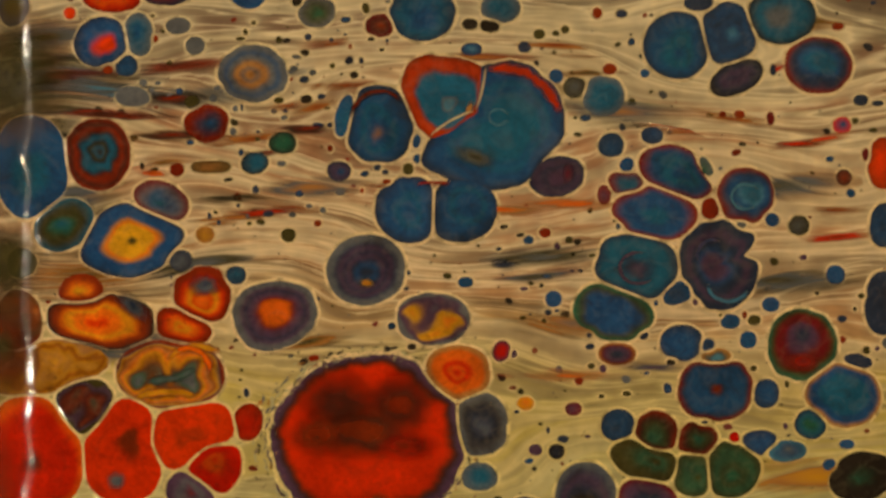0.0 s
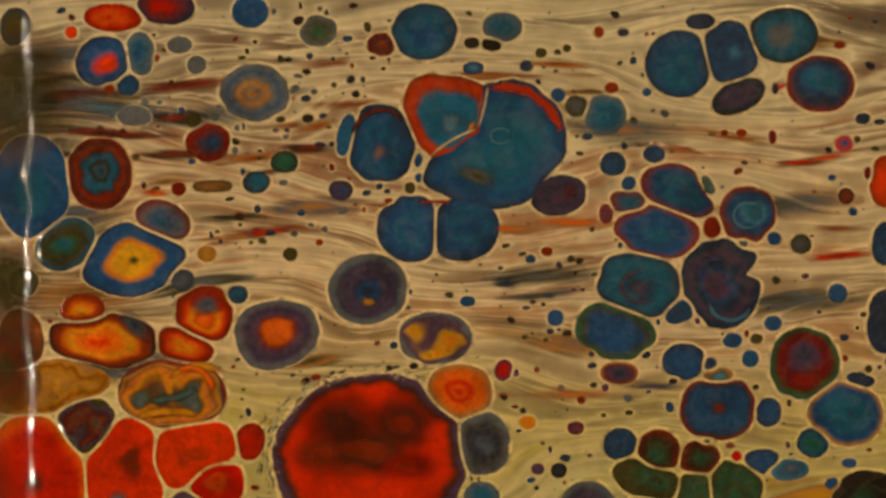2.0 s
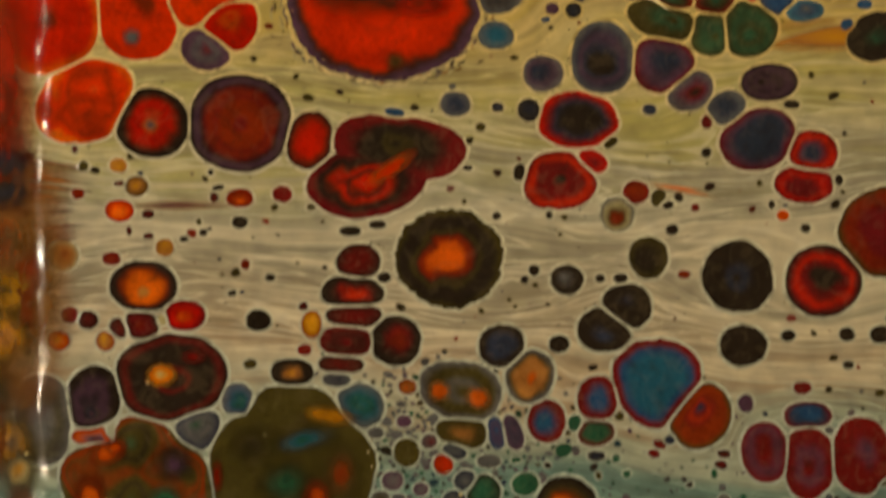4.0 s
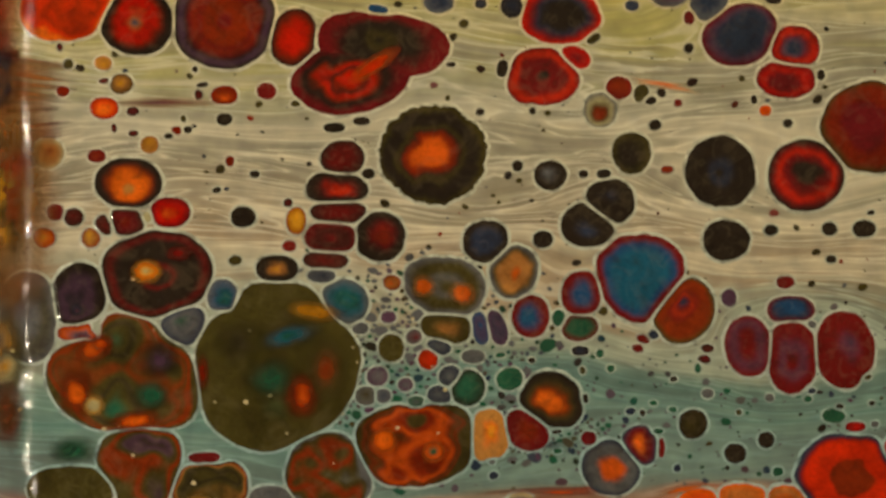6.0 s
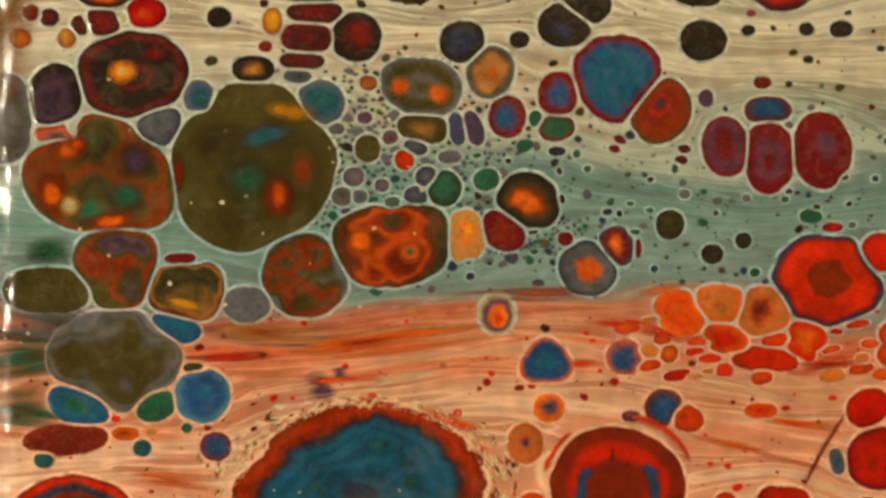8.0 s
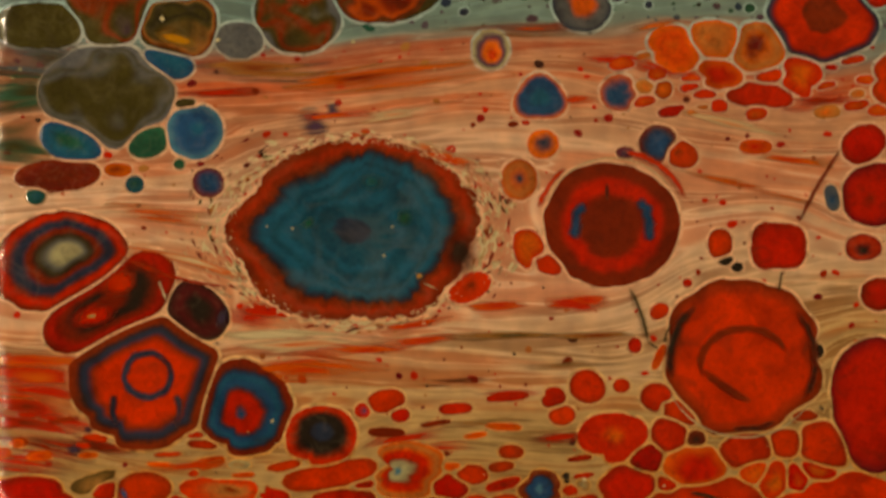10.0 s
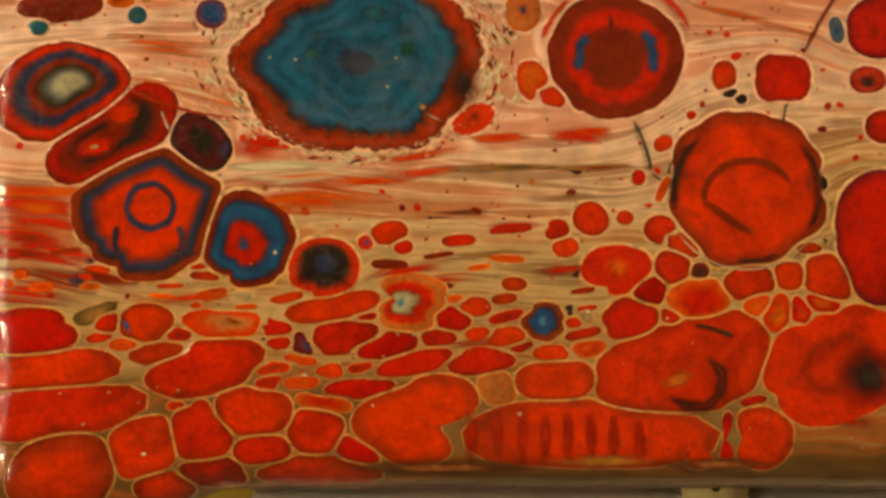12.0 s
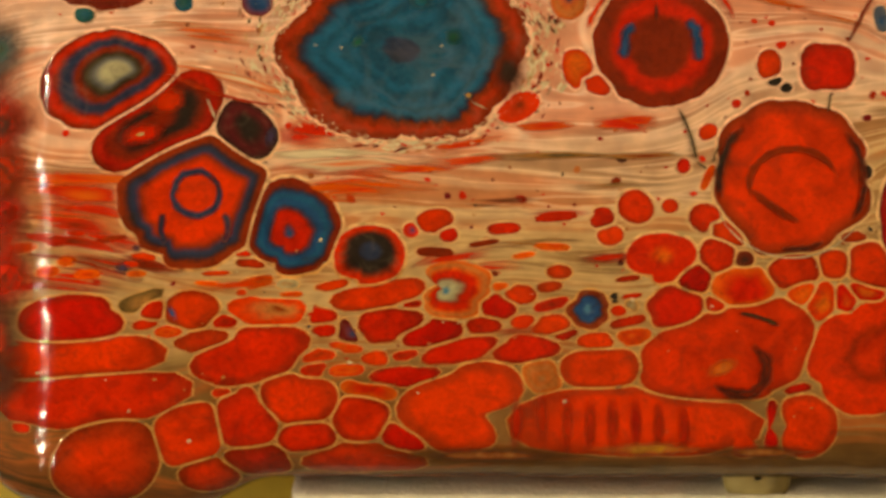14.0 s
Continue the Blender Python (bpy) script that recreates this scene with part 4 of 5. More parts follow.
cell(73.6, -512.6, 11.2, 10.8, 0, "RRRF")
cell(88.5, -506.7, 14.6, 8.3, -0, "RRRR")
cell(77.0, -525.0, 12.0, 6.0, 0, "RFFW")
cell(92.1, -518.8, 10.3, 7.0, -0, "RRR")
cell(109.2, -511.6, 9.5, 8.3, -0, "RRR")
cell(111.9, -503.1, 9.2, 3.8, -5, "RRO")
cell(123.6, -518.4, 8.6, 6.7, -20, "RR")
cell(142.5, -508.5, 23.8, 13.0, 14, "RRRRR")
cell(140.7, -517.5, 2.9, 3.8, -0, "RO")
cell(61.0, -530.0, 9.5, 6.0, 0, "RRFW")
cell(109.2, -524.7, 25.7, 5.4, 0, "FRFW")
cell(117.3, -482.4, 13.9, 5.0, 8, "RRR")
cell(107.1, -484.2, 5.2, 4.1, -0, "BWM")
cell(132.6, -484.2, 11.9, 4.1, 12, "RR")
cell(116.4, -472.5, 21.8, 3.8, 10, "RR")
cell(140.7, -490.5, 15.8, 3.4, 14, "RR")
cell(161.4, -489.6, 11.5, 4.1, 6, "RR")
cell(151.5, -476.1, 7.2, 4.1, -10, "RR")
cell(123.6, -498.6, 15.8, 3.1, 6, "RR")
cell(185.7, -496.5, 15.1, 6.7, 5, "RRRR")
cell(188.4, -460.8, 12.6, 1.8, 4, "RW", "flat")
cell(172.2, -465.3, 4.3, 2.2, -0, "RW")
cell(141.6, -430.2, 19.8, 2.0, 7, "RO", "flat")
cell(102.0, -437.1, 27.0, 2.5, 5, "RO", "flat")
cell(171.3, -447.9, 11.9, 1.4, 4, "RR")
cell(154.6, -451.5, 6.1, 1.8, 4, "RR")
cell(138.0, -460.8, 23.4, 1.8, 8, "RR", "flat")
cell(197.1, -417.3, 9.0, 2.5, -8, "RO", "flat")
cell(19.2, -441.0, 18.0, 5.4, -0, "ORO", "flat")
cell(17.4, -451.5, 18.0, 4.0, -4, "WRO", "flat")
cell(21.0, -468.0, 19.8, 5.8, 2, "RRW", "flat")
cell(42.6, -464.4, 16.2, 3.6, -8, "WW", "flat")
cell(159.6, -472.5, 5.9, 2.9, -0, "RR")
cell(195.6, -486.0, 7.9, 2.5, 8, "ORO")
cell(161.4, -484.2, 18.0, 1.6, 6, "WR", "flat")
cell(33.6, -464.4, 2.9, 2.0, -0, "PN", "over")
cell(38.1, -458.1, 1.6, 1.3, -0, "P", "over")
cell(85.8, -469.3, 4.0, 1.4, -0, "AE")
cell(93.0, -483.2, 1.4, 1.3, -0, "N")
cell(71.4, -471.6, 1.8, 1.6, -0, "R")
cell(120.9, -160.5, 4.3, 4.3, -0, "DW", "over")
cell(-6.9, -167.7, 16.7, 41.2, -0, "RWRWRK", "over")
cell(-5.1, -198.3, 15.3, 14.6, -0, "KNKW", "over")
cell(-6.0, -218.1, 15.3, 14.6, -0, "DWAW", "over")
cell(-5.1, -234.3, 14.0, 9.7, -0, "DYD", "over")
cell(-6.0, -248.7, 13.3, 12.1, -0, "AYDD", "over")
cell(-6.0, -264.9, 14.0, 11.2, -0, "DDA", "over")
cell(-2.4, -282.9, 12.2, 12.1, -0, "SYDD", "over")
cell(0.5, -291.2, 9.2, 9.7, -0, "YEDD", "over")
cell(1.4, -305.6, 7.9, 14.6, -0, "WDWD", "over")
# four cream dots: specular highlights painted on the great blue cell
cell(94.8, -393.7, 0.5, 0.5, -0, "C", "over")
cell(102.9, -394.4, 0.7, 0.5, -0, "C", "over")
cell(134.7, -393.8, 0.7, 0.5, -0, "C", "over")
cell(132.0, -403.0, 0.7, 0.7, -0, "C", "over")
cell(143.2, -409.5, 1.6, 1.3, -0, "EYA", "over")
cell(146.4, -412.6, 4.3, 0.4, -25, "E", "over")
cell(193.8, -512.1, 54.0, 10.8, -2, "RRRRRR")
# cream dot: a specular highlight painted on the ribbed red cell
cell(174.0, -506.4, 0.9, 0.9, -0, "C", "over")
cell(158.7, -513.0, 2.4, 10.8, -3, "FR", "over")
cell(166.8, -512.1, 2.4, 10.8, 3, "FR", "over")
cell(174.9, -513.0, 2.4, 10.1, -0, "FR", "over")
cell(182.1, -513.9, 2.4, 10.4, -2, "FR", "over")
cell(189.3, -513.0, 2.4, 10.4, -0, "FR", "over")
cell(196.5, -513.0, 2.4, 10.1, 2, "FR", "over")
cell(203.7, -513.9, 2.4, 10.1, -0, "FR", "over")
cell(211.8, -514.8, 2.4, 9.0, -0, "FR", "over")
cell(200.0, -521.5, 26.0, 3.0, 0, "YAOW", "over")
cell(150.0, -524.0, 40.0, 3.6, 0, "AWDW", "over")
cell(236.0, -522.5, 24.0, 3.0, 0, "AWD", "over")
cell(-7.6, -432.8, 15.8, 9.7, -0, "RWRWRK", "over")
cell(-6.7, -447.2, 15.3, 8.1, -0, "RRW", "over")
cell(-7.6, -418.4, 15.3, 8.1, -0, "KWR", "over")
cell(-6.7, -468.8, 16.7, 10.6, -0, "WRRR", "over")
cell(-8.5, -395.0, 14.0, 12.1, 20, "GSKW", "over")
cell(-8.5, -501.2, 13.3, 9.7, -0, "WKWD", "over")
cell(59.4, -20.7, 23.4, 2.5, 6, "KWW", "flat")
cell(54.0, -43.2, 25.2, 2.2, 3, "WKA", "flat")
cell(77.4, -44.1, 27.0, 1.8, 8, "WAW", "flat")
cell(32.4, -36.0, 27.0, 1.8, -0, "KWK", "flat")
cell(99.0, -34.2, 12.6, 2.5, 14, "WAA", "flat")
cell(72.0, -70.2, 23.4, 1.6, 6, "WAA", "flat")
cell(126.0, -59.4, 21.6, 1.4, 3, "AW", "flat")
cell(54.0, -51.3, 12.6, 3.2, -0, "DAW", "flat")
cell(46.8, -54.0, 10.8, 2.5, -10, "WOW", "flat")
cell(21.6, -43.2, 12.6, 1.8, -5, "KD", "flat")
cell(75.6, -63.0, 21.6, 1.4, 4, "KD", "flat")
cell(27.0, -27.9, 25.2, 2.9, -2, "LSSN", "flat")
cell(100.8, -14.4, 21.6, 1.6, 6, "AWA", "flat")
cell(212.4, -41.4, 28.8, 1.4, -10, "WA", "flat")
cell(185.4, -23.4, 21.6, 1.3, 3, "DA", "flat")
cell(180.0, -14.4, 25.2, 1.3, -2, "WAA", "flat")
cell(255.6, -45.9, 21.6, 1.6, 6, "RWA", "flat")
cell(266.4, -75.6, 16.2, 1.8, 6, "WRA", "flat")
cell(189.0, -95.4, 19.8, 1.6, 3, "SDD", "flat")
cell(172.8, -88.2, 25.2, 2.2, 6, "DSW", "flat")
cell(207.0, -117.0, 19.8, 1.8, -3, "PSA", "flat")
cell(158.4, -66.6, 21.6, 1.8, -4, "OAA", "flat")
cell(16.2, -19.8, 18.0, 2.2, 8, "KKS", "flat")
cell(90.0, -23.4, 16.2, 1.6, 8, "SS", "flat")
cell(19.8, -27.0, 34.2, 10.8, 4, "KSDS", "flat")
cell(14.4, -10.8, 19.8, 7.2, 6, "DSA", "flat")
cell(59.4, -32.4, 27.0, 5.4, 4, "WKSA", "flat")
cell(10.8, -39.6, 25.2, 4.7, -0, "KDS", "flat")
cell(257.4, -7.2, 16.2, 4.0, 4, "DA", "flat")
cell(5.7, -200.1, 19.8, 10.8, -0, "WAP", "flat")
cell(5.7, -218.1, 21.6, 9.0, -0, "AWP", "flat")
cell(261.3, -151.5, 28.8, 7.2, -0, "YAY", "flat")
cell(15.0, -350.5, 19.8, 10.8, -0, "DGDS", "flat")
cell(16.8, -368.5, 16.2, 9.0, -0, "DGA", "flat")
cell(20.4, -339.7, 21.6, 9.0, -0, "DSD", "flat")
cell(63.6, -390.1, 43.2, 2.9, -6, "WOA", "flat")
cell(63.6, -404.5, 39.6, 2.9, -12, "COC", "flat")
cell(139.2, -357.7, 41.4, 2.2, 8, "OCO", "flat")
cell(153.6, -372.1, 21.6, 2.5, -20, "ROC", "flat")
cell(110.4, -431.5, 59.4, 2.9, 3, "OCR", "flat")
cell(99.6, -427.9, 45.0, 1.8, 3, "CCC", "flat")
cell(247.2, -381.1, 30.6, 1.8, -14, "WOA", "flat")
cell(243.6, -361.3, 32.4, 2.2, -12, "OCO", "flat")
cell(222.0, -344.2, 19.8, 2.2, -12, "RRO", "flat")
cell(261.6, -372.1, 21.6, 1.8, -8, "ROA", "flat")
cell(108.0, -128.2, 15.3, 11.2, 0, "WKWWF", "over")
cell(126.9, -128.7, 13.0, 10.1, 0, "WWKWF", "over")
cell(115.2, -137.7, 21.6, 10.4, 0, "WWKWWF", "over")
cell(100.8, -138.6, 10.8, 7.2, 0, "WWF", "over")
cell(129.6, -142.2, 12.6, 5.4, -0, "WR", "over")
cell(21.0, -436.5, 30.6, 4.0, -2, "ROR", "flat")
cell(19.2, -445.5, 27.0, 3.6, -4, "RRO", "flat")
cell(17.4, -455.4, 30.6, 4.0, -4, "WRR", "flat")
cell(28.2, -463.0, 30.6, 3.2, -6, "RWR", "flat")
cell(67.8, -469.8, 27.0, 2.2, 4, "RO", "flat")
cell(120.0, -432.9, 30.6, 2.2, 5, "ROR", "flat")
cell(145.2, -464.4, 27.0, 2.0, 6, "RRO", "flat")
cell(67.8, -412.2, 23.4, 2.5, -14, "OCO", "flat")
cell(94.8, -420.3, 19.8, 2.9, -3, "RRO", "flat")
cell(166.8, -428.4, 36.0, 1.6, 3, "DAD", "flat")
cell(188.4, -437.4, 36.0, 1.6, 3, "DAD", "flat")
cell(156.0, -442.8, 30.6, 1.6, 4, "DWD", "flat")
cell(165.0, -455.4, 28.8, 1.6, 4, "DAW", "flat")
cell(197.4, -428.4, 28.8, 1.4, 2, "WAD", "flat")
cell(-10.3, -416.6, 18.0, 21.6, -0, "WRWK", "over")
cell(-10.3, -438.2, 16.2, 16.2, -0, "RWWR", "over")
cell(-10.3, -459.8, 18.0, 19.8, -0, "WRWW", "over")
cell(-10.3, -486.8, 16.2, 18.0, -0, "RWKW", "over")
cell(-13.2, -185.7, 18.9, 27.0, -0, "RWWK", "over")
cell(-13.2, -216.3, 18.9, 23.4, -0, "WADW", "over")
cell(-13.2, -248.7, 18.9, 27.0, -0, "DYDW", "over")
cell(-13.2, -281.1, 18.9, 25.2, -0, "DWDS", "over")

# broad soft brown overlay: shading of the rolled left edge, put in as colour
cell(4.0, -232.0, 17.0, 50.0, 0, "WDAW", "over")
cell(2.0, -84.0, 14.0, 16.0, 0, "DDKA", "over")
cell(0.0, -110.0, 15.0, 22.0, 0, "DWDW", "over")
cell(4.0, -24.0, 20.0, 26.0, 0, "SDDA", "over")

cell(26.0, -88.0, 30.0, 9.0, 0, "DAD", "flat")
cell(22.0, -64.0, 26.0, 8.0, 6, "DSDA", "flat")
cell(40.0, -110.0, 32.0, 7.0, 4, "DSA", "flat")
cell(60.0, -84.0, 22.0, 4.0, 8, "SDS", "flat")
cell(160.0, -28.0, 40.0, 4.0, 2, "SDA", "flat")
cell(196.0, -36.0, 26.0, 5.0, -4, "ASD", "flat")
cell(250.0, -60.0, 26.0, 5.0, 4, "DSA", "flat")
cell(100.0, -60.0, 22.0, 4.0, 6, "ASA", "flat")
cell(180.0, -104.0, 26.0, 5.0, -2, "SAD", "flat")
cell(252.0, -90.0, 24.0, 4.0, 2, "DSD", "flat")


def beyond(c, px, py):
    """About how far a place lies outside a cell's oval (inside: minus)."""
    dx, dy, cs, sn = px - c[0], py - c[1], math.cos(c[4]), math.sin(c[4])
    u, v = (dx * cs + dy * sn) / c[2], (dy * cs - dx * sn) / c[3]
    k = math.hypot(u, v)
    return k * (k - 1) / (math.hypot(u / c[2], v / c[3]) or 1e-9) if k > 1e-6 else -min(c[2], c[3])


def fill_gaps(count, x0, y0, x1, y1, wide, tall, specs, seed):
    """Small pools that fill the room left between the planned ones."""
    rng = random.Random(seed)
    made = 0
    for _ in range(count * 30):
        x, y, rx, ry = rng.uniform(x0, x1) * MM, rng.uniform(y1, y0) * MM, rng.uniform(*wide) * MM, rng.uniform(*tall) * MM
        if any(c[6] not in LOOSE and beyond(c, x, y) < ry * 0.75 for c in CELLS):
            continue
        CELLS.append((x, y, rx, ry, radians(rng.uniform(-4, 14)), rng.choice(specs), ""))
        made += 1
        if made == count:
            break


def bulk(c, ang):
    """Half size of a cell in a direction."""
    a = ang - c[4]
    return 1.0 / math.sqrt((math.cos(a) / c[2]) ** 2 + (math.sin(a) / c[3]) ** 2)


fill_gaps(62, 0, -474, 252, -516, (3.0, 9.0), (1.3, 3.2), ("RR", "RRW", "WR", "ROR", "RRR"), 21)
fill_gaps(34, 0, -452, 322, -474, (3.0, 10.0), (0.8, 1.8), ("RR", "RW", "WW", "RO"), 22)
fill_gaps(34, 205, -338, 322, -358, (2.0, 6.0), (0.8, 2.2), ("OR", "RR", "OA"), 23)

fill_gaps(48, 70, 2, 318, -150, (0.9, 2.3), (0.8, 1.9), ("BN", "N", "BB", "D", "K", "W", "P", "S"), 24)
fill_gaps(40, 14, -185, 318, -262, (0.9, 2.2), (0.8, 1.8), ("K", "MK", "D", "W", "K"), 25)
fill_gaps(36, 150, -276, 318, -326, (0.9, 2.0), (0.8, 1.6), ("K", "D", "S", "N", "G"), 26)

fill_gaps(70, 40, 5, 124, -72, (0.6, 1.8), (0.5, 1.4), ("S", "N", "K", "W", "D", "BN", "S"), 27)
fill_gaps(40, 120, -70, 280, -140, (0.6, 1.6), (0.5, 1.3), ("N", "K", "W", "D", "BN", "P"), 28)

BIG = [c for c in CELLS if min(c[2], c[3]) > 6.5 * MM and c[6] not in LOOSE]


def stream(x, y):
    """Where a thread of the ground coat came from: threads part round the large cells."""
    shift = 0.0
    for c in BIG:
        dx, dy = (x - c[0]) / (c[2] * 1.5), (y - c[1]) / c[3]
        q = dx * dx + dy * dy
        if q < 9:
            shift -= (y - c[1]) * 0.80 * math.exp(-q * 0.42)
    sway = 0.0075 * noise.noise((x * 9, y * 12, 4.0)) + 0.0026 * noise.noise((x * 26, y * 38, 8.0))
    return x, y + max(-0.014, min(0.014, shift)) + sway


def flow_uv(me, offset=(0, 0)):
    uv = me.uv_layers.new(name="flow")
    at = [stream(v.co.x + offset[0], v.co.y + offset[1]) for v in me.vertices]
    for loop in me.loops:
        uv.data[loop.index].uv = at[loop.vertex_index]


painting = tagged(new("poured_painting"), "glossy poured acrylic painting with bright cells on a canvas", "painting")
painting.location = (0, 0, TOP)


def build_ground():
    nx, ny = 310, 560
    bm = bmesh.new()
    rows = []
    for j in range(ny + 1):
        line = []
        for i in range(nx + 1):
            u = i / nx
            x = X0 + (X1 - X0) * u
            y = Y0 + (low(x) - Y0) * j / ny
            # the four corners are rounded
            px, py = x, y
            dx, dy = max(0.0, X0 + RX - x, x - X1 + RX) / RX, max(0.0, low(x) + RY - y, y - Y0 + RY) / RY
            d = math.hypot(dx, dy)
            if d > 1:
                px = x + (RX * (dx - dx / d)) * (1 if x < 0.1 else -1)
                py = y + (RY * (dy - dy / d)) * (1 if y < -0.2 else -1)
            edge = 1 if d > 0.9 else 0
            px += edge * 0.0006 * noise.noise((x * 60, y * 60, 9))
            py += edge * 0.0008 * noise.noise((x * 60, y * 60, 5))
            line.append(bm.verts.new((px, py, face(px, py))))
        rows.append(line)
    for a, b in zip(rows, rows[1:]):
        for i in range(nx):
            bm.faces.new((a[i], b[i], b[i + 1], a[i + 1]))
    # the skirt: the painted sides of the canvas
    loop = rows[0][:] + [r[-1] for r in rows[1:]] + rows[-1][-2::-1] + [r[0] for r in rows[-2:0:-1]]
    foot = [bm.verts.new((v.co.x, v.co.y, -0.034 + 0.002 * noise.noise((v.co.x * 40, v.co.y * 40, 1)))) for v in loop]
    for k in range(len(loop)):
        n = (k + 1) % len(loop)
        bm.faces.new((loop[k], loop[n], foot[n], foot[k]))
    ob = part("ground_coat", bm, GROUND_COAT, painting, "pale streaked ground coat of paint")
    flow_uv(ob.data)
    # the pale skin of the ground coat that gathers round the cells
    bins = {}
    for c in CELLS:
        if c[6] in LOOSE:
            continue
        r = max(c[2], c[3]) + 0.004
        for a in range(int((c[0] - r) // 0.01), int((c[0] + r) // 0.01) + 1):
            for b in range(int((c[1] - r) // 0.01), int((c[1] + r) // 0.01) + 1):
                bins.setdefault((a, b), []).append(c)
    skin = []
    for v in ob.data.vertices:
        d = min((beyond(c, v.co.x, v.co.y) for c in bins.get((int(v.co.x // 0.01), int(v.co.y // 0.01)), ())), default=1.0)
        skin.append(0.9 * math.exp(-max(0.0, d) / 0.0017))
    ob.data.attributes.new("skin", "FLOAT", "POINT").data.foreach_set("value", skin)


build_ground()
# the wooden bars behind the canvas
for k, (a, b, c, d) in enumerate(((0.004, -0.515, 0.034, 0.008), (0.285, -0.515, 0.315, 0.008), (0.036, -0.515, 0.283, -0.485), (0.036, -0.022, 0.283, 0.008))):
    part("stretcher_bar", box(bmesh.new(), a, b, -0.036, c, d, -0.018, 0.001), WOOD, painting)

GAP = 0.7 * MM
SEG = 44


def outline(i):
    """The rim of cell i: an uneven oval, pressed flat where it meets its neighbours."""
    c = CELLS[i]
    x, y, rx, ry, turn, spec, how = c
    rng = random.Random(i * 7 + 1)
    shape = SHAPES.get(i, {})
    size = min(rx, ry)
    seg = (220 if size > 15 * MM else 96) if how == "ragged" else ((96 if shape else SEG) if size > 3 * MM else 26)
    square = rng.uniform(2.0, 2.25)
    ph = [rng.uniform(0, 6.283) for _ in range(6)]
    amp = [rng.uniform(0.0, 0.035), rng.uniform(0.0, 0.025), rng.uniform(0, 0.014)]
    near = []
    if how not in LOOSE:
        for j, o in enumerate(CELLS):
            if j != i and not shape.get("free") and not SHAPES.get(j, {}).get("free") and o[6] not in LOOSE and math.hypot(o[0] - x, o[1] - y) < max(rx, ry) + max(o[2], o[3]) + 2.2 * MM:
                if not (how == "joined" and o[6] == "joined"):
                    near.append(o)
    crowd = sum(1 for o in near if beyond(o, x + bulk(c, math.atan2(o[1] - y, o[0] - x)) * math.cos(math.atan2(o[1] - y, o[0] - x)), y + bulk(c, math.atan2(o[1] - y, o[0] - x)) * math.sin(math.atan2(o[1] - y, o[0] - x))) < 1.6 * MM)
    swell = 1.0 + 0.035 * min(3, crowd)
    ring, radii = [], []
    for k in range(seg):
        t = 2 * math.pi * k / seg
        a = t - turn
        r = (abs(math.cos(a) / rx) ** square + abs(math.sin(a) / ry) ** square) ** (-1 / square)
        r *= 1 + amp[0] * math.sin(2 * t + ph[0]) + amp[1] * math.sin(3 * t + ph[1]) + amp[2] * math.sin(7 * t + ph[2])
        r *= swell
        for many, far, where in shape.get("lobes", ()):
            r *= 1 + far * math.cos(many * (t - radians(where)))
        for where, broad, deep in shape.get("bites", ()):
            away = (t - radians(where) + math.pi) % (2 * math.pi) - math.pi
            r *= 1 - deep * math.exp(-(away / radians(broad)) ** 2)
        if how == "ragged":
            jag = shape.get("jag", 1.0)
            r *= 1 + 0.05 * jag * noise.noise((math.cos(t) * 2.2 + i, math.sin(t) * 2.2, 1)) + 0.04 * jag * noise.noise((math.cos(t) * 8 + i, math.sin(t) * 8, 7))
            r *= 1 + 0.045 * jag * noise.noise((math.cos(t) * 16 + i, math.sin(t) * 16, 7)) + 0.030 * noise.noise((math.cos(t) * 55 + i, math.sin(t) * 55, 3))
        else:
            r *= 1 + (0.045 * noise.noise((math.cos(t) * 4 + i, math.sin(t) * 4, 2)) + 0.022 * noise.noise((math.cos(t) * 11 + i, math.sin(t) * 11, 5))) * min(1, size / (4 * MM))
        radii.append(r)
    # pressed back to the line halfway between two neighbours
    for k in range(seg):
        t = 2 * math.pi * k / seg
        ct, st, full = math.cos(t), math.sin(t), radii[k]
        for o in near:
            if beyond(o, x + ct * full, y + st * full) - beyond(c, x + ct * full, y + st * full) >= GAP:
                continue
            a, b = 0.12 * full, full
            for _ in range(9):
                h = (a + b) / 2
                if beyond(o, x + ct * h, y + st * h) - beyond(c, x + ct * h, y + st * h) >= GAP:
                    a = h
                else:
                    b = h
            full = a
        radii[k] = full
    for _ in range(2):
        radii = [min(q, (radii[k - 1] + 2 * q + radii[(k + 1) % seg]) / 4) if near else q for k, q in enumerate(radii)]
    for k, r in enumerate(radii):
        t = 2 * math.pi * k / seg
        ring.append((math.cos(t) * r, math.sin(t) * r))
    return ring


